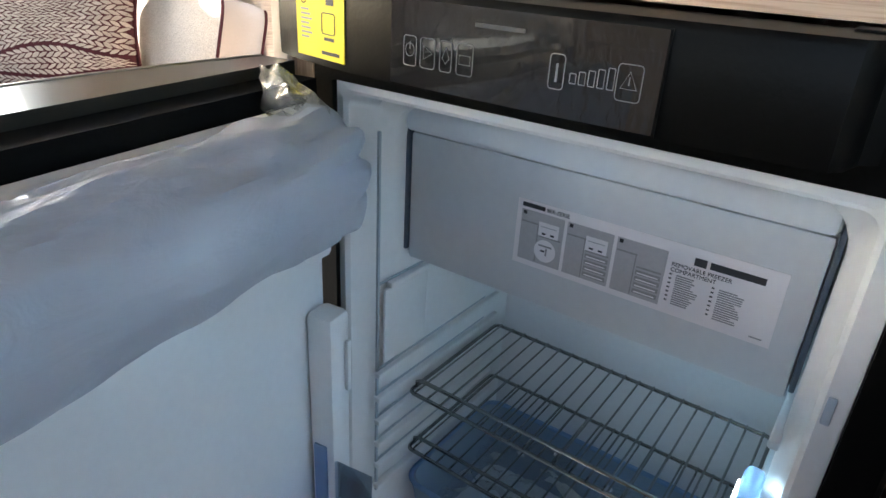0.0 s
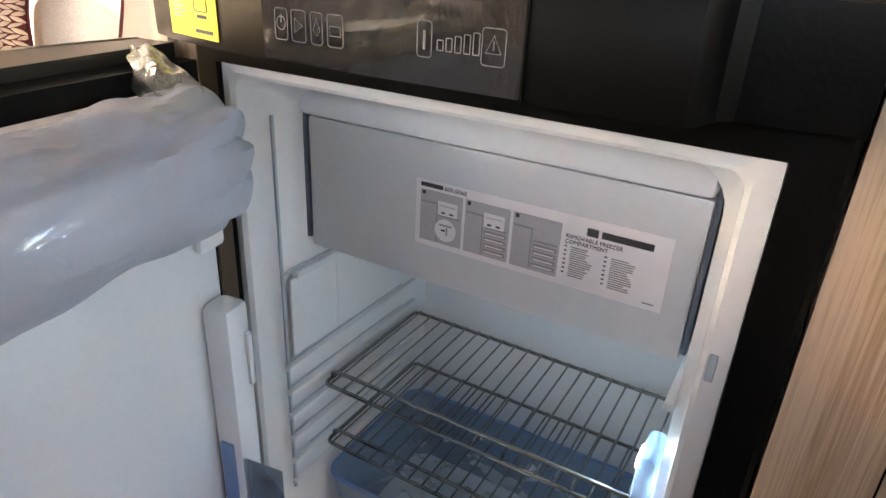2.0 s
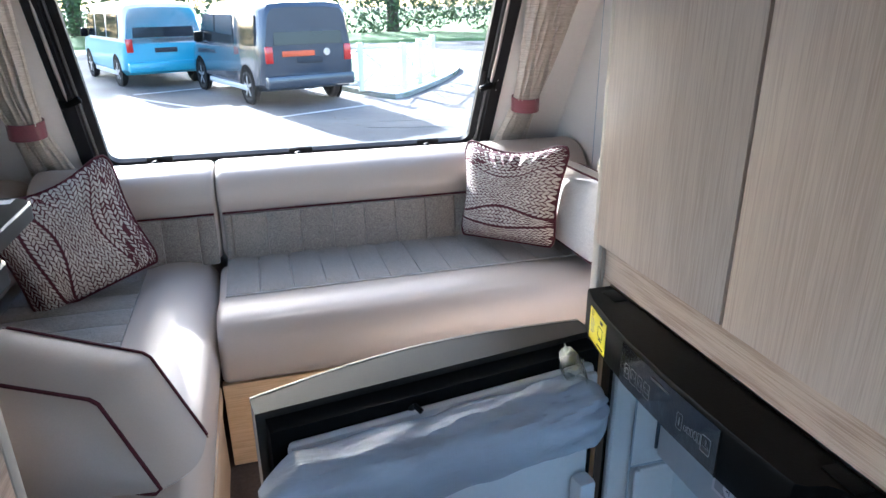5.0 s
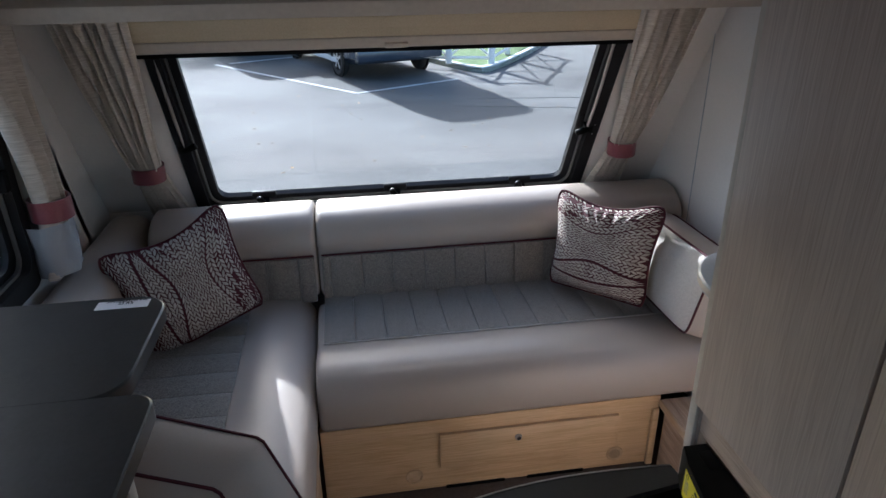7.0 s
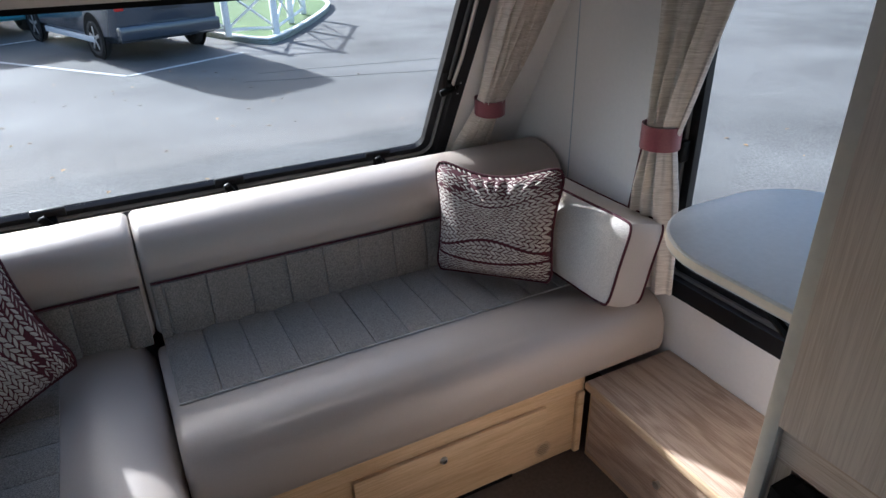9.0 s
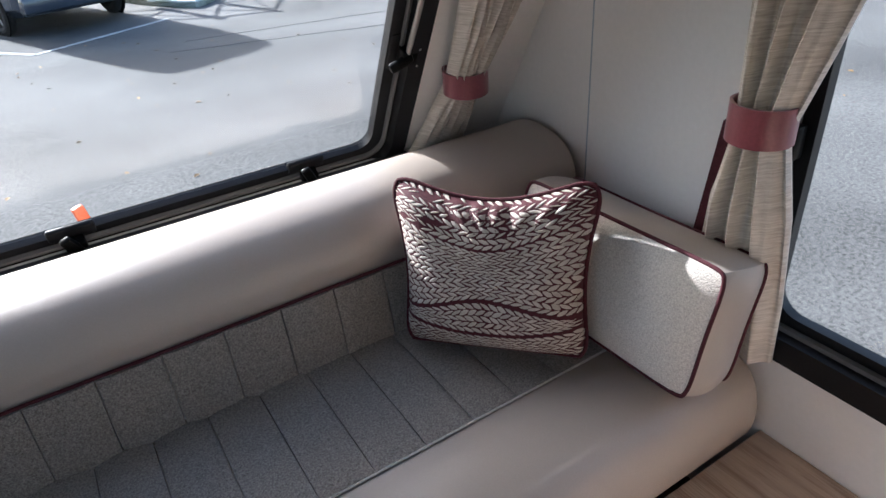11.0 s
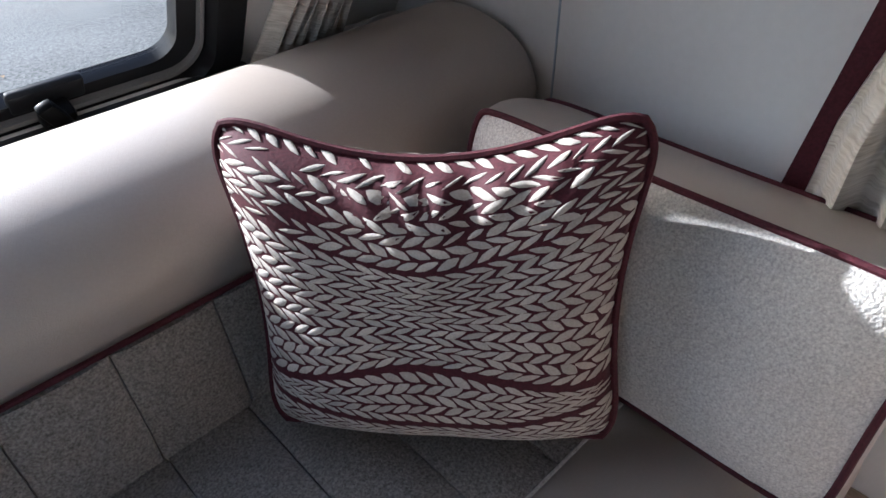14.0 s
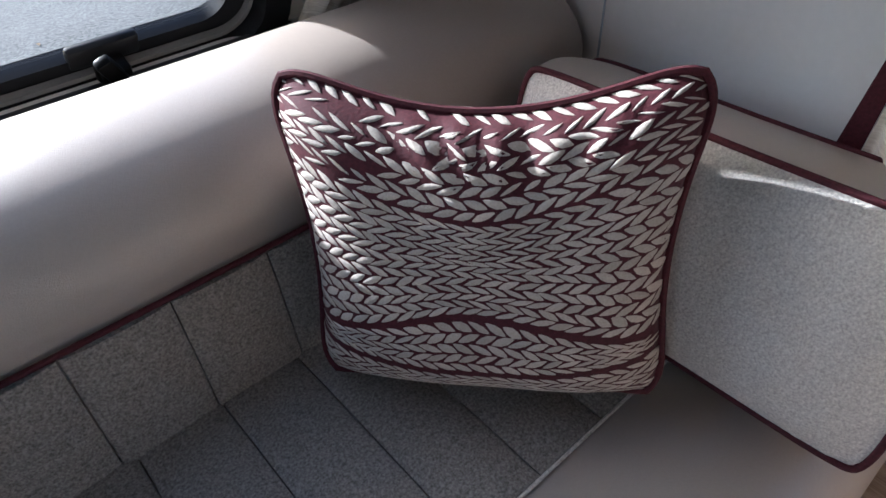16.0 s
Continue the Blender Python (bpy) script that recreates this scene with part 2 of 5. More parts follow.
BLUE_CLEAR = clear("blue_clear_plastic", (0.72, 0.87, 1.0), body=0.38, rough=0.05)
BIN_CLEAR = clear("blue_bin_plastic", (0.74, 0.86, 1.0), body=0.12, rough=0.05)
BLUE_EDGE = clear("blue_plastic_rim", (0.45, 0.64, 0.93), body=0.5, rough=0.1)
GLASS = clear("acrylic_pane", (0.97, 0.98, 0.98), ior=1.2)
LED = glow("led", (0.85, 0.94, 1.0), 1.6)


# ---------- mesh helpers ----------
def finish(bm, mat, name, smooth):
    me = bpy.data.meshes.new(name)
    bmesh.ops.recalc_face_normals(bm, faces=bm.faces)
    bm.to_mesh(me)
    bm.free()
    me.materials.append(mat)
    if smooth:
        me.polygons.foreach_set("use_smooth", [True] * len(me.polygons))
        me.set_sharp_from_angle(angle=radians(smooth))
    return me


def part(name, bm, mat, parent=None, label="", smooth=40):
    ob = new(name, finish(bm, mat, name, smooth) if isinstance(bm, bmesh.types.BMesh) else bm)
    if parent is not None:
        ob.parent = parent
        if parent.type == "EMPTY":
            ob.matrix_parent_inverse = parent.matrix_basis.inverted()
    if label:
        ob["label"] = label
    return ob


def thing(name, at, label, category, group=""):
    ob = new(name)
    ob.empty_display_size = 0.1
    ob.matrix_basis = pose(*at)
    return tagged(ob, label, category, group)


def structure(name, bm, mat, label, category, smooth=40):
    return tagged(part(name, bm, mat, smooth=smooth), label, category, "", "structure")


def box(x0, x1, y0, y1, z0, z1, bev=0.0, seg=2, bm=None):
    one = bmesh.new()
    bmesh.ops.create_cube(one, size=1)
    for v in one.verts:
        v.co = Vector((x0 + (v.co.x + 0.5) * (x1 - x0), y0 + (v.co.y + 0.5) * (y1 - y0), z0 + (v.co.z + 0.5) * (z1 - z0)))
    if bev:
        bmesh.ops.bevel(one, geom=one.edges[:], offset=bev, segments=seg, profile=0.5, affect="EDGES")
    return join(bm, one)


def join(bm, one):
    if bm is None:
        return one
    me = bpy.data.meshes.new("tmp")
    one.to_mesh(me)
    one.free()
    bm.from_mesh(me)
    bpy.data.meshes.remove(me)
    return bm


def moved(bm, m):
    bmesh.ops.transform(bm, matrix=m, verts=bm.verts)
    return bm


def loft(rings, closed=True, caps=True, bm=None):
    """Skin over rings of equally many points."""
    bm = bm or bmesh.new()
    vs = [[bm.verts.new(p) for p in r] for r in rings]
    k = len(rings[0])
    for a, b in zip(vs, vs[1:]):
        for i in range(k if closed else k - 1):
            j = (i + 1) % k
            bm.faces.new((a[i], a[j], b[j], b[i]))
    if caps and closed:
        bm.faces.new(vs[0][::-1])
        bm.faces.new(vs[-1])
    return bm


def tube(points, r, n=8, bm=None, loop=False, axis=None):
    pts = [Vector(p) for p in points]
    rings = []
    for i, p in enumerate(pts):
        a = pts[i - 1] if (i or loop) else p
        b = pts[(i + 1) % len(pts)] if (i < len(pts) - 1 or loop) else p
        d = (b - a).normalized()
        up = axis or (Vector((0, 0, 1)) if abs(d.z) < 0.95 else Vector((0, 1, 0)))
        s = d.cross(up).normalized()
        u = s.cross(d)
        rings.append([p + r * (math.cos(2 * math.pi * k / n) * s + math.sin(2 * math.pi * k / n) * u) for k in range(n)])
    if loop:
        rings.append(rings[0])
    return loft(rings, caps=not loop, bm=bm)


def smoothed(pts, times=2, closed=True):
    for _ in range(times):
        out = []
        k = len(pts)
        for i in range(k if closed else k - 1):
            a, b = Vector(pts[i]), Vector(pts[(i + 1) % k])
            out += [a * 0.75 + b * 0.25, a * 0.25 + b * 0.75]
        if not closed:
            out = [Vector(pts[0])] + out + [Vector(pts[-1])]
        pts = out
    return pts


def sweep(profile, stations, place, bm=None):
    """A closed profile carried through stations (position, inset), the ends drawn in like stuffing."""
    c = sum((Vector(p) for p in profile), Vector((0, 0))) / len(profile)
    rings = []
    for s, inset in stations:
        ring = []
        for p in profile:
            d = c - Vector(p)
            q = Vector(p) + d.normalized() * min(inset, d.length * 0.6)
            ring.append(place(q.x, q.y, s))
        rings.append(ring)
    return loft(rings, bm=bm)


def puffed(a, b, r=0.03):
    """Stations from a to b with rounded ends."""
    sgn = 1 if b > a else -1
    left = [(a + sgn * r * (1 - math.cos(t)), r * (1 - math.sin(t))) for t in [math.pi / 2 * k / 4 for k in range(5)]]
    right = [(b - sgn * r * (1 - math.cos(t)), r * (1 - math.sin(t))) for t in [math.pi / 2 * k / 4 for k in range(4, -1, -1)]]
    return left + right


def rounded_rect(w0, w1, h0, h1, r, n=6):
    pts = []
    for cx, cy, a0 in ((w1 - r, h1 - r, 0), (w0 + r, h1 - r, 90), (w0 + r, h0 + r, 180), (w1 - r, h0 + r, 270)):
        for k in range(n + 1):
            a = radians(a0 + 90 * k / n)
            pts.append((cx + r * math.cos(a), cy + r * math.sin(a)))
    return pts


def text(name, words, m, size, mat, parent, align="LEFT"):
    """Flat lettering; m carries its plane (x along the line, y up)."""
    cu = bpy.data.curves.new(name, "FONT")
    cu.body, cu.size, cu.align_x, cu.extrude = words, size, align, 0.0002
    cu.materials.append(mat)
    ob = new(name, cu)
    ob.parent = parent
    if parent.type == "EMPTY":
        ob.matrix_parent_inverse = parent.matrix_basis.inverted()
    ob.matrix_basis = m
    return ob


def plane_of(origin, right, up):
    r, u = Vector(right).normalized(), Vector(up).normalized()
    n = r.cross(u)
    return Matrix(((r.x, u.x, n.x, origin[0]), (r.y, u.y, n.y, origin[1]), (r.z, u.z, n.z, origin[2]), (0, 0, 0, 1)))


# ---------- shell of the caravan ----------
XL, XR, YB, ZC = -1.42, 0.70, -2.45, 1.95
UP_SLOPE, IN_SLOPE = Vector((0, -0.4872, 0.8733)), Vector((0, -0.8733, -0.4872))


def on_slope(x, s, d=0.0):
    """A point of the raked front: s metres up the rake from the window's foot, d metres into the room."""
    return Vector((x, 1.675, 0.70)) + s * UP_SLOPE + d * IN_SLOPE


def slope_box(x0, x1, s0, s1, d0, d1, bev=0.0, bm=None):
    one = box(x0, x1, s0, s1, d0, d1, bev)
    for v in one.verts:
        v.co = on_slope(v.co.x, v.co.y, v.co.z)
    return join(bm, one)


def prism_x(poly, x0, x1, bm=None):
    return loft([[(x0, y, z) for y, z in poly], [(x1, y, z) for y, z in poly]], bm=bm)


structure("floor", box(XL, XR, YB, 1.70, -0.05, 0.0), CARPET, "dark brown speckled cut-pile carpet floor", "floor", 0)
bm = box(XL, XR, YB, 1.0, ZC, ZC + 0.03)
structure("ceiling", bm, CEILING, "plain caravan ceiling board, unseen, darkened to cut bounced light", "ceiling", 0)


def y_slope(z):
    return 1.675 - (z - 0.70) * 0.558


def side_wall(name, x0, x1, holes, label):
    """Wall along the caravan with window openings (y0, y1, z0, z1) through it."""
    bm = bmesh.new()
    y = YB
    for y0, y1, z0, z1 in holes:
        box(x0, x1, y, y0, 0, ZC, bm=bm)
        box(x0, x1, y0, y1, 0, z0, bm=bm)
        box(x0, x1, y0, y1, z1, ZC, bm=bm)
        y = y1
    prism_x([(y, 0), (1.70, 0), (1.70, 0.70), (y_slope(ZC), ZC), (y, ZC)], x0, x1, bm)
    return structure(name, bm, WALL, label, "wall", 0)


wall_r = side_wall("wall_right", XR, XR + 0.035, [(0.06, 0.90, 0.50, 1.36)], "off-white vinyl-faced caravan side wall with a window opening")
# The first opening here is added, unseen, for the kitchen fill lamp.
side_wall("wall_left", XL - 0.035, XL, [(-1.25, -0.25, 0.98, 1.46), (0.02, 1.05, 0.76, 1.38)], "off-white vinyl-faced caravan side wall with one window and one added opening")
# Unseen rear wall: wood tone cuts bounce, opening added for the rear fill.
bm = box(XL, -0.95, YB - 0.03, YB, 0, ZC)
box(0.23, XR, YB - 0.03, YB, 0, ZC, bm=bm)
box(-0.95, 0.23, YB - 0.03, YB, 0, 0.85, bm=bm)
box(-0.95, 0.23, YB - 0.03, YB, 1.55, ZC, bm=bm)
structure("wall_rear", bm, LAMINATE, "pale elm laminate unseen caravan rear wall with an added window opening", "wall", 0)
HX0, HX1, HS0, HS1 = -1.075, 0.375, -0.02, 0.80
bm = slope_box(XL, HX0, -0.03, 1.43, -0.03, 0)
slope_box(HX1, XR, -0.03, 1.43, -0.03, 0, bm=bm)
slope_box(HX0, HX1, HS1, 1.43, -0.03, 0, bm=bm)
box(XL, XR, 1.672, 1.70, 0, 0.70, bm=bm)
structure("wall_front", bm, WALL, "raked beige front wall around the wide window", "wall", 0)
part("wall_seam", box(XR - 0.002, XR - 0.0005, 1.332, 1.3345, 0.3, 1.5), LINER_DIM, wall_r, smooth=0)


def frame_ring(outer, inner, place, d0, d1):
    """A rounded frame between two outlines, from depth d0 to d1."""
    o, i = outer, inner
    rings = [[place(x, y, d0) for x, y in o], [place(x, y, d1 - 0.004) for x, y in o],
             [place(x + (0.004 if x < ox else -0.004), y, d1) for (x, y), ox in zip(o, [sum(p[0] for p in o) / len(o)] * len(o))],
             [place(x, y, d1) for x, y in i], [place(x, y, d0) for x, y in i]]
    bm = loft(rings + [rings[0]], caps=False)
    bmesh.ops.remove_doubles(bm, verts=bm.verts, dist=1e-5)
    return bm


# ---------- front window ----------
win = tagged(new("window_1"), "wide raked front window in a black plastic frame with rotary catches", "window", "", "structure")
part("window_frame", frame_ring(rounded_rect(-1.10, 0.40, -0.045, 0.82, 0.07), rounded_rect(-1.055, 0.355, -0.004, 0.78, 0.05), on_slope, -0.02, 0.012), RUBBER, win)
part("inner_frame", frame_ring(rounded_rect(-1.062, 0.362, -0.012, 0.79, 0.055), rounded_rect(-1.018, 0.318, 0.024, 0.75, 0.04), on_slope, -0.045, -0.022), RUBBER, win)
part("blind_track", frame_ring(rounded_rect(-1.053, 0.353, -0.002, 0.78, 0.05), rounded_rect(-1.044, 0.344, 0.006, 0.77, 0.045), on_slope, -0.02, -0.010), SEAL_GREY, win, "grey mesh blind track")
pane = part("pane", slope_box(-1.05, 0.35, -0.008, 0.78, -0.034, -0.030), GLASS, win, smooth=0)
pane.visible_shadow = False


def catch(x, s, turn):
    """Rotary window catch: tab on the pane frame, body and lever."""
    m = plane_of(on_slope(x, s), Matrix.Rotation(turn, 3, IN_SLOPE) @ Vector((1, 0, 0)), Matrix.Rotation(turn, 3, IN_SLOPE) @ UP_SLOPE)
    m.translation = on_slope(x, s, -0.012)
    m3 = m.copy()
    for r in range(3):
        m3[r][2] = IN_SLOPE[r]
    bm = box(-0.045, 0.045, -0.005, 0.028, -0.022, -0.006, 0.006)
    tab = part("catch_plate", moved(bm, m3), RUBBER, win)
    bm = box(-0.020, 0.020, -0.030, 0.010, -0.006, 0.024, 0.006)
    bm = join(bm, moved(box(-0.011, 0.011, -0.014, 0.040, 0.014, 0.030, 0.005), pose(0, 0, 0, 0, 0, 25)))
    part("lever", moved(bm, m3), BLACK, tab)
    for sx in (-0.022, 0.022):
        bm = bmesh.new()
        bmesh.ops.create_uvsphere(bm, u_segments=8, v_segments=6, radius=0.0035)
        part("screw", moved(moved(bm, pose(sx, -0.028, 0.022)), m3), STEEL, tab)


for x in (-0.855, -0.353, 0.149):
    catch(x, 0.012, 0)
catch(0.349, 0.312, math.pi / 2)
catch(-1.069, 0.312, -math.pi / 2)
for x in (0.352, -1.072):
    part("stay_arm", tube([on_slope(x, 0.32, 0.006), on_slope(x, 0.45, 0.014), on_slope(x, 0.74, 0.004)], 0.006, 8), STEEL, win, "thin grey metal stay arm")

# pleated blind parked at the head of the window
blind = thing("roller_blind", (-0.35, 1.3, 1.3), "beige pleated window blind folded up in its cassette", "blind")
bm = bmesh.new()
for k in range(5):
    slope_box(-1.14, 0.44, 0.752 + 0.036 * k, 0.790 + 0.036 * k, 0.012, 0.034 + 0.007 * (k % 2), 0.004, bm=bm)
part("pleat", bm, BLIND, blind)
part("pull_bar", slope_box(-1.14, 0.44, 0.712, 0.750, 0.010, 0.034, 0.006), TRIM, blind, "pale beige pull bar")
part("handle", slope_box(-0.395, -0.325, 0.718, 0.734, 0.034, 0.044, 0.003), TRIM, blind)
part("seal", slope_box(-1.12, 0.42, 0.690, 0.711, 0.005, 0.022, 0.003), BLACK_MATT, blind)
shelf = tagged(part("pelmet", slope_box(XL, XR, 0.94, 0.99, 0.0, 0.22, 0.012), TRIM), "pale wood pelmet shelf over the front window", "shelf", "", "structure")


# ---------- side windows ----------
def side_window(name, x, y0, y1, z0, z1, into, label):
    w = tagged(new(name), label, "window", "", "structure")

    def place(a, b, d):
        return Vector((x + into * d, a, b))
    part("window_frame", frame_ring(rounded_rect(y0 - 0.02, y1 + 0.02, z0 - 0.03, z1 + 0.02, 0.06), rounded_rect(y0 + 0.025, y1 - 0.025, z0 + 0.022, z1 - 0.02, 0.05), place, -0.02, 0.014), RUBBER, w)
    part("inner_frame", frame_ring(rounded_rect(y0 + 0.015, y1 - 0.015, z0 + 0.012, z1 - 0.01, 0.055), rounded_rect(y0 + 0.06, y1 - 0.06, z0 + 0.05, z1 - 0.05, 0.05), place, -0.045, -0.022), RUBBER, w)
    part("blind_track", frame_ring(rounded_rect(y0 + 0.026, y1 - 0.026, z0 + 0.023, z1 - 0.02, 0.05), rounded_rect(y0 + 0.034, y1 - 0.034, z0 + 0.032, z1 - 0.03, 0.045), place, -0.02, -0.008), SEAL_GREY, w)
    g = part("pane", box(x - into * 0.036, x - into * 0.032, y0 + 0.02, y1 - 0.02, z0 + 0.02, z1 - 0.02), GLASS, w, smooth=0)
    g.visible_shadow = False
    for zz in (0.45,):
        part("catch", box(x - 0.016, x + 0.016, y1 - 0.05, y1 - 0.015, z0 + zz * (z1 - z0) - 0.03, z0 + zz * (z1 - z0) + 0.03, 0.006), BLACK, w)
    return w


side_window("window_2", XR, 0.06, 0.90, 0.50, 1.36, -1, "side window in a rounded black frame beside a curtain")
side_window("window_3", XL, 0.02, 1.05, 0.76, 1.38, 1, "side window in a rounded black frame above the long seat")


# ---------- curtains ----------
def curtain(name, rows, pleats, across, out, seed, label):
    """Gathered curtain. rows: (z, centre, half width, depth); across and out: its axes; centre in world x, y."""
    top = thing(name, (*rows[-1][1], rows[-1][0]), label, "curtain", "tied-back curtains")
    rnd = random.Random(seed)
    ph = rnd.random() * 6
    rings = []
    dense = []
    for a, b in zip(rows, rows[1:]):
        for k in range(6):
            t = k / 6
            dense.append((a[0] + (b[0] - a[0]) * t, Vector(a[1]).lerp(Vector(b[1]), t), a[2] + (b[2] - a[2]) * t, a[3] + (b[3] - a[3]) * t))
    dense.append((rows[-1][0], Vector(rows[-1][1]), rows[-1][2], rows[-1][3]))
    A, O = Vector(across), Vector(out)
    n = 120
    for z, c, hw, dp in dense:
        ring = []
        for k in range(n):
            u = k / n
            if u < 0.5:
                w, side = -1 + 4 * u, 1
            else:
                w, side = 3 - 4 * u, -1
            edge = math.sqrt(max(0.0, 1 - abs(w) ** 5))
            fold = math.sin(pleats * math.pi * (w + 0.06 * math.sin(z * 7 + ph)) + ph) * 0.5 + 0.18 * math.sin(pleats * 2.3 * math.pi * w + 1.3 * ph)
            d = dp * edge * (0.55 + 0.55 * fold) if side > 0 else -dp * 0.35 * edge
            p = c + A * (hw * w) + O * d
            ring.append((p.x, p.y, z))
        rings.append(ring)
    part("drape", loft(rings), CURTAIN, top, smooth=70)
    return top


def tie(top, z, c, hw, dp, across, out, h=0.035, sag=0.0):
    A, O = Vector(across), Vector(out)
    rings = []
    for zz, k in ((z - h, 1.0), (z - h, 1.1), (z + h, 1.1), (z + h, 1.0)):
        rings.append([(*(Vector(c) + A * (hw * k * math.cos(a)) + O * (dp * (0.2 + k * math.sin(a)))), zz - sag * math.sin(a)) for a in [2 * math.pi * i / 28 for i in range(28)]])
    bm = loft(rings + [rings[0]], caps=False)
    bmesh.ops.remove_doubles(bm, verts=bm.verts, dist=1e-5)
    part("tieback", bm, SATIN, top, "maroon satin tieback band", smooth=60)


def front_curtain(sign, seed):
    """sign +1: at the offside end of the front window; -1: mirrored."""
    cx = -0.355

    def at(x, z, d=0.03):
        return (cx + sign * (x - cx), y_slope(z) - d)
    rows = [(0.70, at(0.475, 0.70, 0.03), 0.075, 0.03), (0.80, at(0.485, 0.80, 0.035), 0.060, 0.035), (0.90, at(0.495, 0.90, 0.04), 0.048, 0.036),
            (1.00, at(0.50, 1.0, 0.04), 0.062, 0.04), (1.25, at(0.495, 1.25, 0.045), 0.092, 0.045), (1.55, at(0.485, 1.55, 0.05), 0.115, 0.05)]
    c = curtain("curtain", [(z, c, w, d * 1.35) for z, c, w, d in rows], 7.5, (1, 0), (0, -1), seed, "beige satin curtain tied back beside the front window")
    tie(c, 0.895, at(0.495, 0.9, 0.04), 0.050, 0.040, (1, 0), (0, -1), 0.026, 0.008)


front_curtain(1, 3)
front_curtain(-1, 5)
rows = [(0.49, (0.655, 0.875), 0.090, 0.05), (0.62, (0.65, 0.878), 0.088, 0.055), (0.78, (0.645, 0.882), 0.076, 0.06), (0.92, (0.645, 0.884), 0.045, 0.047),
        (1.05, (0.65, 0.872), 0.070, 0.055), (1.30, (0.655, 0.845), 0.11, 0.05), (1.55, (0.66, 0.835), 0.14, 0.045)]
c = curtain("curtain", rows, 3.4, (0, -1), (-1, 0), 8, "beige slub satin curtain tied back beside the side window")
tie(c, 0.935, (0.645, 0.884), 0.048, 0.048, (0, -1), (-1, 0), 0.032)
part("lining", loft([[(0.66, 0.955, 0.50), (0.688, 0.96, 0.50), (0.688, 0.930, 0.91), (0.66, 0.925, 0.91)], [(0.650, 1.010, 0.50), (0.688, 1.015, 0.50), (0.688, 0.968, 0.91), (0.650, 0.962, 0.91)]]), MAROON, c, "maroon lining edge")
rows = [(0.74, (-1.375, 1.10), 0.075, 0.04), (0.84, (-1.37, 1.105), 0.06, 0.05), (0.93, (-1.37, 1.11), 0.05, 0.05),
        (1.05, (-1.37, 1.10), 0.062, 0.05), (1.30, (-1.375, 1.06), 0.10, 0.045), (1.55, (-1.38, 1.05), 0.13, 0.04)]
c = curtain("curtain", rows, 2.5, (0, 1), (1, 0), 12, "beige satin curtain in a clear sleeve beside the side window")
tie(c, 0.93, (-1.37, 1.11), 0.053, 0.05, (0, 1), (1, 0), 0.03)
part("sleeve", loft([[(-1.375 + 0.058 * math.sin(a) + 0.006 * math.sin(5 * a + z * 40), 1.105 + 0.075 * math.cos(a), z) for a in [2 * math.pi * i / 24 for i in range(24)]] for z in (0.745, 0.79, 0.83, 0.87, 0.895)], caps=False), BAG, c, "crumpled clear plastic sleeve", smooth=25)


# ---------- lounge seating ----------
structure("trim", box(HX0 - 0.03, HX1 + 0.03, 1.618, 1.671, 0.680, 0.702, 0.003), RUBBER, "black rubber ledge under the front window", "window ledge")


def along_x(a, b, s):
    return (s, a, b)


def along_y(a, b, s):
    return (a, s, b)


def slab(x0, x1, y0, y1, z0, z1, crown, bm=None):
    """Stuffed channel of upholstery, crowned across its width."""
    nx, ny = 6, 4
    top = [[(x0 + (x1 - x0) * i / nx, y0 + (y1 - y0) * j / ny, z1 - crown * (abs(2 * i / nx - 1) ** 4 + 0.5 * abs(2 * j / ny - 1) ** 8)) for i in range(nx + 1)] for j in range(ny + 1)]
    bm = bm or bmesh.new()
    vs = [[bm.verts.new(p) for p in r] for r in top]
    for j in range(ny):
        for i in range(nx):
            bm.faces.new((vs[j][i], vs[j][i + 1], vs[j + 1][i + 1], vs[j + 1][i]))
    lo = [bm.verts.new((x, y, z0)) for x, y in ((x0, y0), (x1, y0), (x1, y1), (x0, y1))]
    bm.faces.new((lo[0], lo[1], *[vs[0][i] for i in range(nx, -1, -1)]))
    bm.faces.new((lo[1], lo[2], *[vs[j][nx] for j in range(ny, -1, -1)]))
    bm.faces.new((lo[2], lo[3], *[vs[ny][i] for i in range(nx + 1)]))
    bm.faces.new((lo[3], lo[0], *[vs[j][0] for j in range(ny + 1)]))
    bm.faces.new(lo[::-1])
    return bm


SEAT = smoothed([(1.375, 0.285), (1.375, 0.443), (1.10, 0.447), (1.015, 0.452), (0.95, 0.470), (0.87, 0.468), (0.815, 0.440), (0.790, 0.385), (0.788, 0.325), (0.80, 0.285), (1.0, 0.283)], 2)
bench = thing("seat_cushion", (0, 1.05, 0.285), "long taupe leatherette bench seat cushion with grey channelled fabric top", "seat cushion", "lounge seat cushions")
part("cushion_body", sweep(SEAT, puffed(-0.668, 0.672, 0.022), along_x), LEATHER, bench, smooth=60)
X0 = -0.6465
PITCH = 0.0995
for k in range(13):
    a, b = X0 + PITCH * k, min(X0 + PITCH * (k + 1), 0.655)
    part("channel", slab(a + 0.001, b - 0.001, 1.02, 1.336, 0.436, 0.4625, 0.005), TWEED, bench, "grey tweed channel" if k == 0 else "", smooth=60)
part("piping", tube([(X0, 1.018, 0.457), (0.655, 1.018, 0.457)], 0.0022, 6), TWEED_PALE, bench)

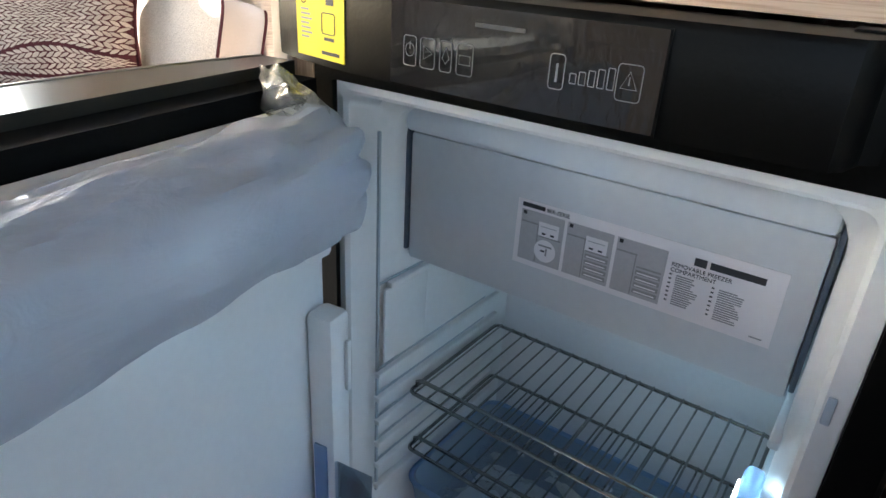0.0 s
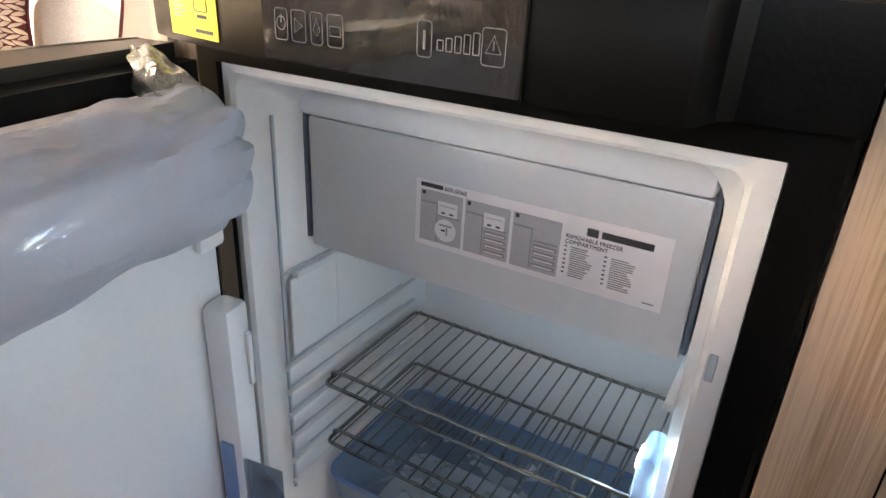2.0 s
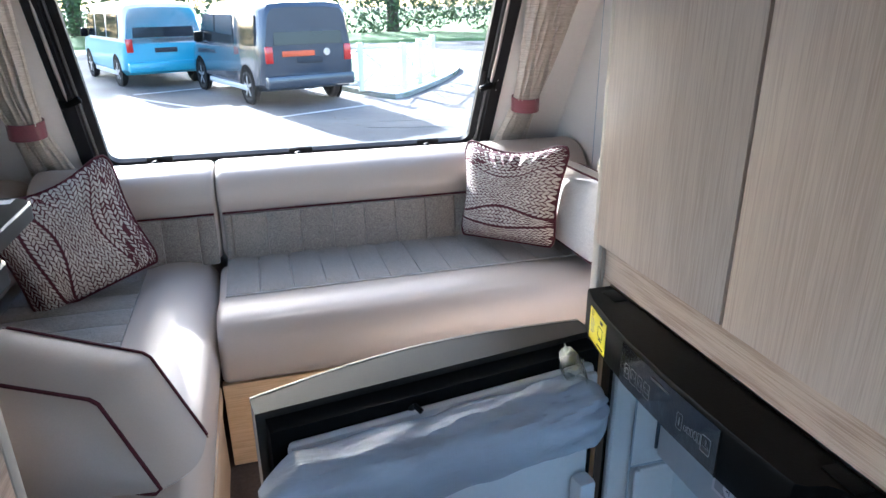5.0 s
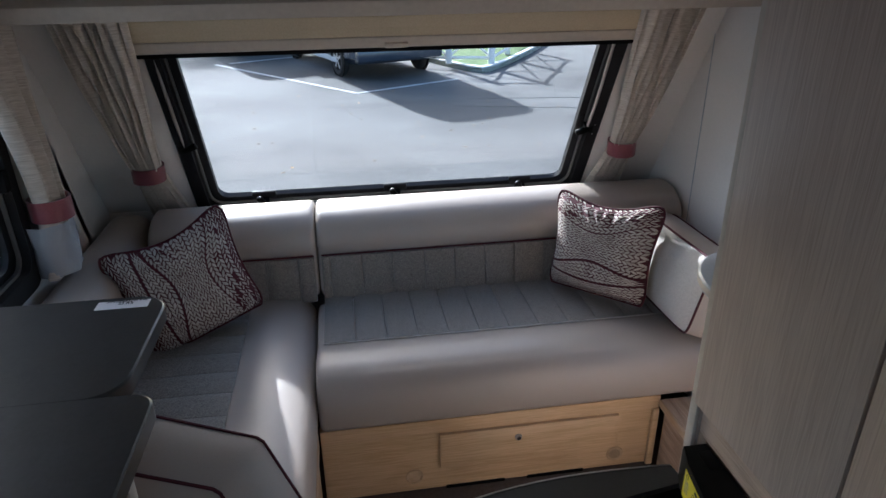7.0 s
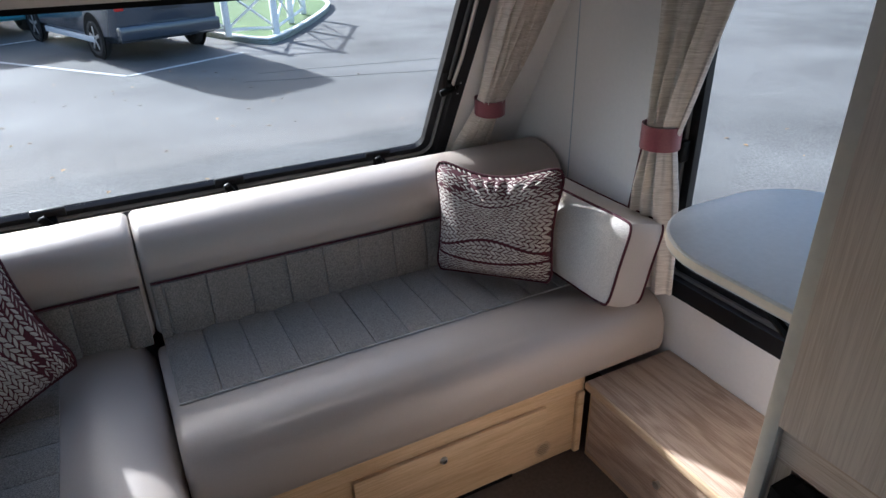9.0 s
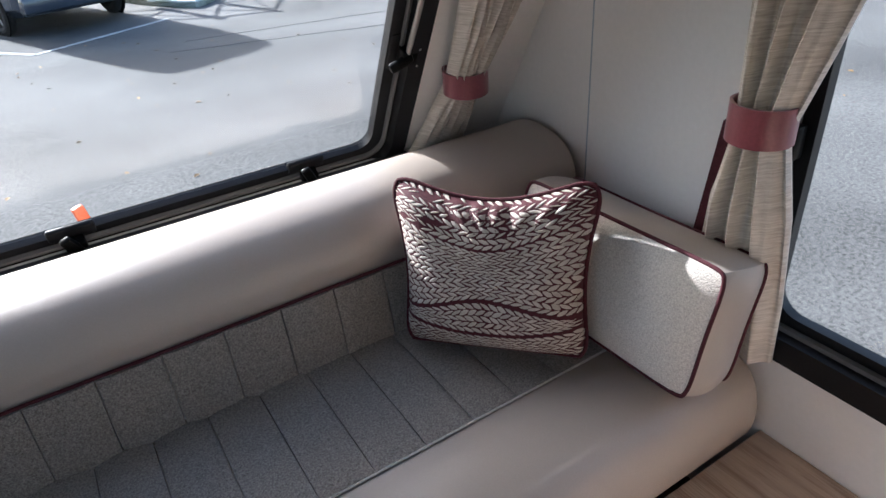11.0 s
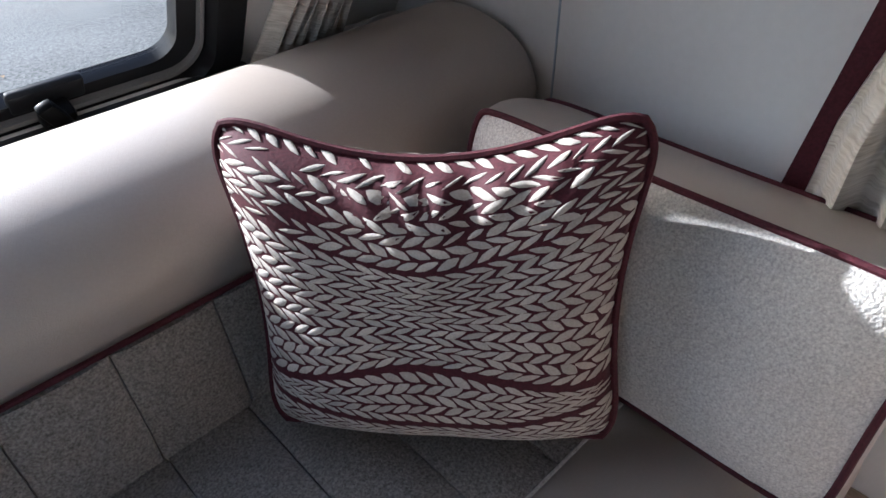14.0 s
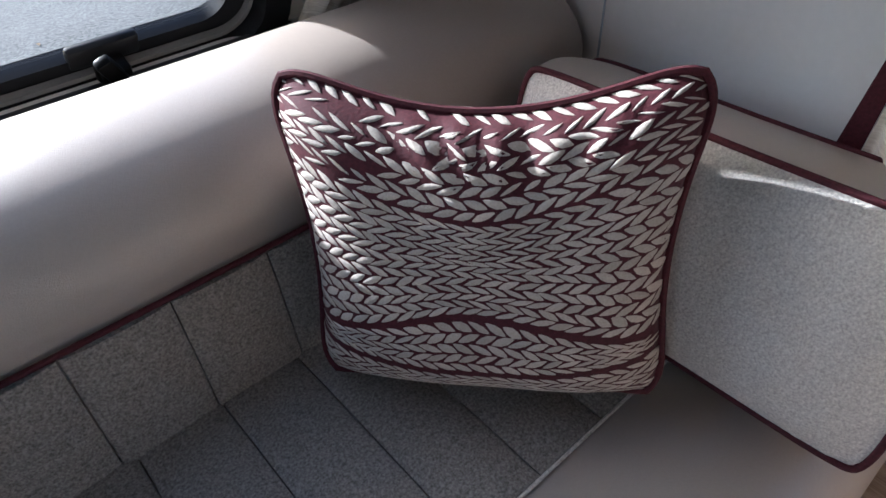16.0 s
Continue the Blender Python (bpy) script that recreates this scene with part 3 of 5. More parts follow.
LSEAT = smoothed([(-1.40, 0.285), (-1.40, 0.445), (-1.00, 0.447), (-0.90, 0.452), (-0.82, 0.470), (-0.75, 0.462), (-0.69, 0.435), (-0.672, 0.385), (-0.670, 0.325), (-0.685, 0.285), (-1.0, 0.283)], 2)
bench2 = thing("seat_cushion", (-1.0, 0.7, 0.285), "taupe leatherette side bench cushion with channelled fabric top", "seat cushion", "lounge seat cushions")
part("cushion_body", sweep(LSEAT, puffed(0.02, 1.36, 0.03), along_y), LEATHER, bench2, smooth=60)
for k in range(12):
    a, b = 1.325 - 0.1015 * (k + 1), 1.325 - 0.1015 * k
    bm = slab(a + 0.001, b - 0.001, 0.895, 1.24, 0.436, 0.4635, 0.005)
    for v in bm.verts:
        v.co = Vector((-v.co.y, v.co.x, v.co.z))
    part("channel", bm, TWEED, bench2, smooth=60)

BACK = smoothed([(1.330, 0.440), (1.344, 0.52), (1.362, 0.604), (1.352, 0.624), (1.341, 0.658), (1.350, 0.697), (1.378, 0.730), (1.425, 0.752), (1.49, 0.760), (1.55, 0.752), (1.60, 0.715), (1.615, 0.62), (1.615, 0.440)], 2)


def back_cushion(x0, x1, label):
    t = thing("backrest_cushion", ((x0 + x1) / 2, 1.48, 0.452), label, "back cushion", "lounge back cushions")
    part("cushion_body", sweep(BACK, puffed(x0, x1, 0.020), along_x), LEATHER, t, smooth=60)
    seams = [x0 + 0.01] + [s for s in [-1.170 + 0.1106 * k for k in range(18)] if x0 + 0.035 < s < x1 - 0.035] + [x1 - 0.01]
    for a, b in zip(seams, seams[1:]):
        bm = slab(a + 0.001, b - 0.001, 0.448, 0.605, -0.020, 0.006, 0.005)
        for v in bm.verts:
            x, s, d = v.co
            f = (s - 0.448) / 0.157
            v.co = Vector((x, 1.323 + 0.026 * f - d, s))
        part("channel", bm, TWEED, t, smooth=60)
    part("piping", tube([(x0 + 0.012, 1.349, 0.612), (x1 - 0.012, 1.349, 0.612)], 0.0034, 8), MAROON, t, "maroon piping")
    return t


back_cushion(-0.657, 0.690, "taupe leatherette back cushion with channelled fabric and maroon piping")
back_cushion(-1.21, -0.660, "short taupe leatherette back cushion with channelled fabric and maroon piping")
LB = smoothed([(-1.25, 0.452), (-1.235, 0.60), (-1.225, 0.64), (-1.245, 0.70), (-1.29, 0.725), (-1.36, 0.725), (-1.405, 0.69), (-1.41, 0.60), (-1.41, 0.452)], 2)
t = thing("backrest_cushion", (-1.33, 0.8, 0.452), "taupe leatherette side back cushion under the side window", "back cushion", "lounge back cushions")
part("cushion_body", sweep(LB, puffed(0.18, 1.60, 0.03), along_y), LEATHER, t, smooth=60)
part("piping", tube([(-1.232, 0.20, 0.612), (-1.232, 1.40, 0.612)], 0.0034, 8), MAROON, t)

# wooden bed boxes
base = thing("storage_bench", (-0.1, 0.83, 0), "honey oak seat base with a lockable drawer and two vents", "seat base")
part("front_panel", box(-0.672, 0.395, 0.822, 0.84, 0.008, 0.282, 0.002), OAK, base)
part("top_rail", box(-0.672, 0.395, 0.812, 0.8215, 0.236, 0.283, 0.003), OAK, base)
part("end_post", box(0.372, 0.3945, 0.806, 0.8215, 0.008, 0.235, 0.004), OAK, base)
dr = part("drawer_front", box(-0.315, 0.262, 0.808, 0.8215, 0.098, 0.226, 0.003), OAK, base)
for nm, r, d, mt in (("lock_rim", 0.0115, 0.006, STEEL), ("lock_barrel", 0.007, 0.009, CHROME)):
    bm = bmesh.new()
    bmesh.ops.create_cone(bm, cap_ends=True, segments=20, radius1=r, radius2=r * 0.85, depth=d)
    part(nm, moved(bm, pose(-0.068, 0.808 - d / 2, 0.188, 90)), mt, dr, "chrome lock" if nm == "lock_rim" else "")


def round_vent(x, z, slats):
    v = part("vent", moved(tube([(0.024 * math.cos(a), 0.024 * math.sin(a), 0) for a in [2 * math.pi * k / 24 for k in range(24)]], 0.004, 8, loop=True), pose(x, 0.8205, z, 90)), OAK_Y, base, "round wooden air vent")
    # With slats, a black disc paints the dark opening behind them.
    bm = bmesh.new()
    bmesh.ops.create_cone(bm, cap_ends=True, segments=24, radius1=0.022, radius2=0.022, depth=0.004)
    part("hole", moved(bm, pose(x, 0.8215, z, 90)), BLACK_MATT if slats else OAK_Y, v)
    for k in range(-3, 4):
        if slats or k == 0:
            h = math.sqrt(max(0, 0.022 ** 2 - (k * 0.006) ** 2))
            part("slat", moved(box(-h, h, -0.003, 0.001, -0.0014, 0.0014), pose(x + k * 0.0042, 0.8195, z + k * 0.0042, 0, 45, 0)), OAK_Y, v, smooth=0)


round_vent(0.265, 0.060, True)
round_vent(-0.396, 0.066, False)
# Black strips paint the darkness of the toe openings; the panel is uncut.
for a, b in ((-0.296, -0.104), (-0.029, 0.16)):
    part("toe_slot_shade", box(a, b, 0.8195, 0.824, 0.003, 0.014), BLACK_MATT, base, smooth=0)
base2 = thing("storage_bench", (-1.0, 0.4, 0), "honey oak side bench base", "seat base")
part("front_panel", box(-0.700, -0.684, 0.02, 0.82, 0.0, 0.282, 0.002), OAK_Y, base2)
part("top_rail", box(-0.6835, -0.675, 0.02, 0.81, 0.236, 0.283, 0.003), OAK_Y, base2)
part("end_panel", box(-1.41, -0.701, 0.02, 0.036, 0.0, 0.282), OAK, base2, smooth=0)

# low cabinet under the side window
low = thing("low_cabinet", (0.55, 0.4, 0), "low oak cabinet with a cane-look door under the side window", "cabinet")
part("top", box(0.388, 0.698, 0.052, 0.795, 0.262, 0.282, 0.003), LAMINATE_H, low)
part("edge_strip", box(0.378, 0.3875, 0.052, 0.795, 0.258, 0.283, 0.004), OAK_Y, low, "honey oak edge strip")
part("body", box(0.405, 0.69, 0.052, 0.795, 0.0, 0.2615), OAK_Y, low, smooth=0)
d = part("door", box(0.392, 0.4045, 0.12, 0.775, 0.03, 0.245, 0.003), LAMINATE_H, low)
bm = bmesh.new()
bmesh.ops.create_cone(bm, cap_ends=True, segments=16, radius1=0.011, radius2=0.009, depth=0.012)
part("lock", moved(bm, pose(0.387, 0.502, 0.152, 0, 90, 0)), STEEL, d)


# ---------- loose cushions ----------
def pillow_point(u, v, side, a, b, h, dip):
    """A stuffed cover: drawn-out corners, a sagging top edge and creases run down from it."""
    x = a * u * (1 - 0.125 * (1 - v * v) + 0.05 * v)
    y = b * v * (1 - dip * (1 - u * u) if v > 0 else 1 - 0.105 * v * v * (1 - u ** 8))
    x, y = x * (1 - 0.11 * v ** 8), y * (1 - 0.10 * u ** 8)
    e = max(0.0, (1 - u ** 4) * (1 - v ** 4))
    z = side * h * e ** 0.66
    near_top = math.exp(-((v - 0.86) / 0.22) ** 2) * e ** 0.3
    z += side * 0.005 * math.sin(9 * u + 3 * v) * e * (0.3 + max(0, v))
    for c, lean, w, d in ((-0.12, 0.5, 0.055, 0.013), (0.03, 0.15, 0.05, 0.010), (0.22, -0.05, 0.07, 0.011), (-0.33, 0.7, 0.06, 0.006), (0.47, -0.6, 0.06, 0.006), (0.62, -0.8, 0.05, 0.005)):
        z -= side * d * math.exp(-((u - c + lean * (v - 0.8)) / w) ** 2) * near_top
        z += side * 0.6 * d * math.exp(-((u - c - 1.7 * w + lean * (v - 0.8)) / w) ** 2) * near_top
    z += 0.35 * h * (1 - u * u) * max(0.0, v - 0.55) * side
    return Vector((x, y, z))


def knit_cushion(m, a, b, h, turned, label, at):
    t = thing("scatter_cushion", at, label, "cushion", "knit-pattern cushions")
    n = 48
    bm = bmesh.new()
    for side in (1, -1):
        g = [[bm.verts.new(m @ pillow_point(2 * i / n - 1, 2 * j / n - 1, side, a, b, h, 0.27)) for i in range(n + 1)] for j in range(n + 1)]
        for j in range(n):
            for i in range(n):
                bm.faces.new((g[j][i], g[j][i + 1], g[j + 1][i + 1], g[j + 1][i]))
    bmesh.ops.remove_doubles(bm, verts=bm.verts, dist=1e-4)
    part("cover", bm, MAROON, t, smooth=80)
    edge = [(2 * k / 40 - 1, 1) for k in range(40)] + [(1, 1 - 2 * k / 40) for k in range(40)] + [(1 - 2 * k / 40, -1) for k in range(40)] + [(-1, 2 * k / 40 - 1) for k in range(40)]
    part("piping", tube([m @ pillow_point(u, v, 1, a * 1.012, b * 1.012, h, 0.27) for u, v in edge], 0.0044, 8, loop=True, axis=m.col[2].to_3d()), MAROON, t, "maroon corded edge")
    # woven leaves in chevron rows: (row count, first and last row at the sides, the same in the middle)
    rnd = random.Random(7)
    rows = []
    for count, s0, s1, c0, c1 in ((8, 0.985, 0.66, 0.985, 0.43), (14, 0.585, -0.385, 0.345, -0.215), (5, -0.475, -0.55, -0.315, -0.62), (7, -0.635, -0.985, -0.72, -0.985)):
        for r in range(count):
            f = r / (count - 1)
            rows.append((s0 + (s1 - s0) * f, c0 + (c1 - c0) * f, abs(s1 - s0) / (count - 1), abs(c1 - c0) / (count - 1), r, count))

    def row_at(row, u):
        k = (1 + math.cos(math.pi * u)) / 2
        k = k * 0.85 + 0.15 * (1 - u * u)
        return row[0] + (row[1] - row[0]) * k, row[2] + (row[3] - row[2]) * k

    def surf(p, q, side, lift):
        p, q = max(-0.997, min(0.997, p)), max(-0.997, min(0.997, q))
        if turned:
            p, q = q, p
        e = 1e-3
        w = pillow_point(p, q, side, a, b, h, 0.27)
        du = pillow_point(p + e, q, side, a, b, h, 0.27) - w
        dv = pillow_point(p, q + e, side, a, b, h, 0.27) - w
        nn = du.cross(dv)
        nn = nn.normalized() * side if nn.length > 1e-12 else Vector((0, 0, side))
        return m @ (w + nn * lift)
    vs, fs = [], []
    K = 10
    for side in (1, -1):
        for row in rows:
            r = row[4]
            step = 0.092
            u = -1.0 + 0.5 * step * (r % 2) + 0.02 * rnd.random()
            while u < 1.0:
                vv, gap = row_at(row, u)
                if abs(vv) > 0.992 or gap < 0.020:
                    u += step
                    continue
                length = step * 1.42 * (0.90 + 0.2 * rnd.random())
                lean = math.asin(max(0.24, min(0.50, 0.86 * gap / length)))
                width = min(gap * 0.76, step * math.sin(lean) * 1.06) * (0.92 + 0.24 * rnd.random())
                if abs(vv) > 0.86:
                    width *= 0.6
                slope = (row_at(row, u + 0.02)[0] - row_at(row, u - 0.02)[0]) / 0.04
                ang = math.atan(slope) + (lean if r % 2 else -lean) + rnd.uniform(-0.07, 0.07)
                worn = vv > 0.55 and row[5] == 8
                if worn and rnd.random() < 0.07:
                    u += step
                    continue
                if worn and rnd.random() < 0.45:
                    length, width = length * rnd.uniform(0.7, 1.0), width * rnd.uniform(0.5, 0.85)
                base = len(vs)
                skew = rnd.uniform(-0.15, 0.15)
                ragged = [rnd.uniform(0.86, 1.14) for _ in range(K)]
                for scale, lift in ((1.0, 0.0002), (0.92, 0.0005)):
                    for k in range(K):
                        q = 2 * math.pi * k / K
                        cx = math.cos(q)
                        px = cx * length / 2 * scale
                        py = math.sin(q) * width / 2 * (1.06 - 0.58 * cx * cx) * (1 + skew * cx) * scale * ragged[k]
                        vs.append(surf(u + px * math.cos(ang) - py * math.sin(ang), vv + px * math.sin(ang) + py * math.cos(ang), side, lift))
                vs.append(surf(u, vv, side, 0.0005))
                for k in range(K):
                    j = (k + 1) % K
                    fs.append((base + k, base + j, base + K + j, base + K + k))
                    fs.append((base + K + k, base + K + j, base + 2 * K))
                u += step * (0.94 + 0.12 * rnd.random())
    me = bpy.data.meshes.new("knit_stitches")
    me.from_pydata(vs, [], fs)
    me.materials.append(CREAM)
    me.polygons.foreach_set("use_smooth", [True] * len(me.polygons))
    yarn = part("knit_stitches", me, CREAM, t, "cream leaf-shaped woven stitches")
    yarn["kind"] = "stuff"
    return t


def basis(center, right, up):
    r = Vector(right).normalized()
    u = Vector(up)
    u = (u - r * u.dot(r)).normalized()
    return plane_of(center, r, u)


knit_cushion(basis((0.300, 1.160, 0.652), (0.232, -0.286, 0.022), (0.056, 0.076, 0.328)), 0.197, 0.179, 0.068, False,
             "maroon and cream knit-pattern scatter cushion leaning in the sofa corner", (0.30, 1.13, 0.46))
knit_cushion(basis((-1.052, 1.165, 0.640), (0.30, 0.14, 0.085), (-0.06, 0.10, 0.33)), 0.194, 0.190, 0.064, True,
             "maroon and cream knit-pattern scatter cushion leaning on the side bench", (-1.05, 1.12, 0.46))


def bolster(m, lx, ly, lz, label, at):
    """Box cushion: tweed face, leatherette boxing, maroon piping round both faces. x along, y up, z through."""
    t = thing("bolster_cushion", at, label, "cushion", "box bolsters")
    n = 16

    def face_pt(u, v, d):
        puff = 0.028 * ((1 - u ** 4) * (1 - v ** 4)) ** 0.8
        k = 1 - 0.05 * (u * u * v * v) ** 3
        return Vector((lx / 2 * u * k * (1 - 0.02 * (1 - v * v)), ly / 2 * v * k * (1 - 0.035 * (1 - u * u)), d + (puff if d > 0 else -puff)))
    for d, nm, mt in ((lz / 2, "face", TWEED_PALE), (-lz / 2, "back", LEATHER)):
        bm = bmesh.new()
        g = [[bm.verts.new(m @ face_pt(2 * i / n - 1, 2 * j / n - 1, d)) for i in range(n + 1)] for j in range(n + 1)]
        for j in range(n):
            for i in range(n):
                bm.faces.new((g[j][i], g[j][i + 1], g[j + 1][i + 1], g[j + 1][i]))
        part(nm, bm, mt, t, smooth=80)
    side = [2 * k / n - 1 for k in range(n)]
    out = [face_pt(u, v, lz / 2).xy for u, v in [(q, 1) for q in side] + [(1, -q) for q in side] + [(-q, -1) for q in side] + [(-1, q) for q in side]]
    rings = []
    for k in range(7):
        f = k / 6
        g = 1 + 0.045 * math.sin(math.pi * f)
        rings.append([m @ Vector((x * g, y * g, -lz / 2 + lz * f)) for x, y in out])
    part("boxing", loft(rings, caps=False), LEATHER, t, smooth=50)
    for d in (lz / 2, -lz / 2):
        part("piping", tube([m @ Vector((x * 1.005, y * 1.005, d)) for x, y in smoothed(out, 2)], 0.0038, 8, loop=True, axis=m.col[2].to_3d()), MAROON, t, "maroon piping")
    return t


bolster(basis((0.522, 1.042, 0.606), (0.03, -1, 0), (0.25, 0, 0.97)), 0.475, 0.248, 0.125,
        "cream tweed box bolster with maroon piping leaning against the side wall", (0.55, 1.04, 0.46))


def wedge_cushion(face, through, label, at):
    """Box cushion with a four-sided face (tl, tr, br, bl) carried back along a vector."""
    t = thing("bolster_cushion", at, label, "cushion", "box bolsters")
    q = [Vector(p) for p in face]
    T = Vector(through)
    nrm = (q[1] - q[0]).cross(q[3] - q[0]).normalized()
    if nrm.dot(T) > 0:
        nrm = -nrm
    n = 10

    def at_uv(u, v, d):
        p = (q[0] * (1 - u) + q[1] * u) * (1 - v) + (q[3] * (1 - u) + q[2] * u) * v
        return p + T * d + nrm * (0.026 if d < 0.5 else -0.026) * (1 - (2 * u - 1) ** 4) * (1 - (2 * v - 1) ** 4)
    for d, nm in ((0.0, "face"), (1.0, "back")):
        bm = bmesh.new()
        g = [[bm.verts.new(at_uv(i / n, j / n, d)) for i in range(n + 1)] for j in range(n + 1)]
        for j in range(n):
            for i in range(n):
                bm.faces.new((g[j][i], g[j][i + 1], g[j + 1][i + 1], g[j + 1][i]))
        part(nm, bm, LEATHER, t, smooth=80)
    out = [q[k].lerp(q[(k + 1) % 4], f) for k in range(4) for f in (0.04, 0.12, 0.5, 0.88, 0.96)]
    c = sum(q, Vector()) / 4
    part("boxing", loft([[p + T * f + (p - c) * 0.11 * math.sin(math.pi * f) for p in out] for f in [k / 8 for k in range(9)]], caps=False), LEATHER, t, smooth=60)
    for d in (0.0, 1.0):
        part("piping", tube([p + T * d for p in out], 0.0038, 8, loop=True), MAROON, t, "maroon piping")


wedge_cushion([(-1.06, 0.285, 0.705), (-0.827, 0.270, 0.6185), (-0.732, 0.190, 0.462), (-1.05, 0.235, 0.462)], (0.072, 0.120, 0.014),
              "taupe wedge cushion with maroon piping propped on the side bench", (-0.88, 0.25, 0.46))


# ---------- tall cabinet round the fridge ----------
cab = thing("tall_cabinet", (0.3, -0.28, 0), "pale elm laminate tall cabinet with two doors above a fridge", "cabinet")
part("end_panel", box(-0.004, 0.695, 0.026, 0.046, 0.0, ZC - 0.002, 0.003), LAMINATE, cab)
part("edge_strip", box(-0.012, -0.0045, 0.0255, 0.0465, 0.0, ZC - 0.002, 0.003), TRIM, cab)
part("rail", box(0.0, 0.02, -0.600, 0.0255, 0.846, 1.0), LAMINATE_H, cab, smooth=0)
part("stile", box(0.0, 0.02, -0.600, -0.534, 0.0, 0.8455), LAMINATE_V, cab, smooth=0)
part("stile", box(0.0, 0.02, 0.003, 0.0255, 0.0, 0.8455), LAMINATE_V, cab, smooth=0)
part("plinth", box(0.0, 0.02, -0.533, 0.0025, 0.0, 0.026), LAMINATE_H, cab, smooth=0)
part("back_panel", box(0.021, 0.60, -0.600, 0.0255, 0.90, 0.915), LAMINATE_H, cab, smooth=0)
for y0, y1 in ((-0.2645, 0.024), (-0.5980, -0.2695)):
    part("door", box(-0.019, -0.001, y0, y1, 0.908, 1.86, 0.0018), LAMINATE, cab)
part("post", tube([(-0.004, -0.622, 0.0), (-0.004, -0.622, 1.0), (-0.004, -0.622, ZC - 0.01)], 0.021, 20), LAMINATE, cab, "rounded wood corner post")
part("speck", moved(box(-0.001, 0.0005, -0.0018, 0.0018, -0.0016, 0.001, 0.0005), pose(-0.018, -0.498, 0.9075)), PAPER, cab, "white chip on the door edge")
# Black sheet added to give the unlit space past the post its darkness.
structure("wall_dark_void", box(0.02, XR - 0.001, -0.70, -0.645, 0.0, ZC - 0.002), BLACK_MATT, "black panel standing for the dark void beside the fridge cabinet", "wall", 0)

# ---------- fridge ----------
PRINT_DIM = surface("dim_print", (0.10, 0.10, 0.10), (0.07, 0.07, 0.07), rough=0.5)
fridge = thing("fridge", (0.15, -0.265, 0.03), "black built-in absorption fridge with its door standing open", "fridge")


def ring_yz(outer, inner, x0, x1):
    return frame_ring(outer, inner, lambda a, b, d: Vector((-d, a, b)), -x1, -x0)


def rect(y0, y1, z0, z1, n=6):
    return rounded_rect(y0, y1, z0, z1, 0.0015, n)


part("face_frame", ring_yz(rect(-0.531, 0.001, 0.028, 0.776), rect(-0.4985, -0.0265, 0.06, 0.7525), -0.004, 0.02), BLACK, fridge)
o = [(0.001, -0.0005), (0.001, -0.040), (-0.037, -0.053), (-0.10, -0.064), (-0.17, -0.071), (-0.27, -0.074), (-0.355, -0.0725), (-0.425, -0.070), (-0.446, -0.068), (-0.452, -0.060), (-0.457, -0.040), (-0.466, -0.031), (-0.53, -0.025), (-0.531, -0.0005)]
FASCIA = o[1:9]


def fascia_x(y):
    for (y0, x0), (y1, x1) in zip(FASCIA, FASCIA[1:]):
        if y1 <= y <= y0:
            return x0 + (x1 - x0) * (y - y0) / (y1 - y0)
    return -0.07


fas = part("fascia", loft([[(x * 0.985, y, 0.7765) for y, x in o], [(x, y, 0.782) for y, x in o], [(x, y, 0.838) for y, x in o], [(x * 0.96 - 0.0005, y, 0.8425) for y, x in o]]), BLACK, fridge, "bowed black control fascia", smooth=30)
for y in (-0.035, -0.455):
    part("vent_cap", box(-0.026, -0.004, y - 0.02, y + 0.02, 0.8424, 0.8442, 0.0008), BLACK, fas)


def on_fascia(y, z, lift=0.0006):
    return Vector((fascia_x(y) - lift, y, z))


ys = [-0.154 - (0.355 - 0.154) * k / 16 for k in range(17)]
film = part("control_panel", loft([[on_fascia(y, 0.7785, 0.0002), on_fascia(y, 0.7785, 0.0012), on_fascia(y, 0.8375, 0.0012), on_fascia(y, 0.8375, 0.0002)] for y in ys]), PANEL_FILM, fridge, "black control panel under wrinkled protective film")
part("seam", loft([[on_fascia(y, 0.778, 0.0002), on_fascia(y, 0.778, 0.0018), on_fascia(y, 0.838, 0.0018), on_fascia(y, 0.838, 0.0002)] for y in (-0.3545, -0.3560)]), BLACK_MATT, fas)


def key_outline(y0, y1, z0, z1, r=0.0022, w=0.00035):
    pts = [on_fascia(a, b, 0.0018) for a, b in rounded_rect(min(y0, y1), max(y0, y1), z0, z1, min(r, abs(z1 - z0) / 3, abs(y0 - y1) / 3), 3)]
    return tube(pts, w, 5, loop=True)


KEY_ROW = [(-0.1735, 0.0058), (-0.1895, 0.0064), (-0.2055, 0.0050), (-0.2215, 0.0066)]
for y, hw in KEY_ROW:
    k = part("key", key_outline(y + hw, y - hw, 0.793, 0.8135), SILVER_INK, film, "silver outlined key")
pts = [[on_fascia(-0.1735 + 0.004 * math.cos(a), 0.804 + 0.0045 * math.sin(a), 0.0018) for a in [2 * math.pi * i / 14 for i in range(14)]],
       [on_fascia(a, b, 0.0018) for a, b in ((-0.186, 0.808), (-0.1935, 0.8035), (-0.186, 0.799))],
       [on_fascia(a, b, 0.0018) for a, b in ((-0.2055, 0.8095), (-0.2085, 0.802), (-0.2055, 0.7985), (-0.2025, 0.802))],
       [on_fascia(a, b, 0.0018) for a, b in ((-0.217, 0.806), (-0.226, 0.806), (-0.226, 0.800), (-0.217, 0.800))],
       [on_fascia(a, b, 0.0018) for a, b in ((-0.3365, 0.8125), (-0.3415, 0.8025), (-0.3315, 0.8025))]]
for p in pts:
    part("symbol", tube(p, 0.00035, 5, loop=True), SILVER_INK, film)
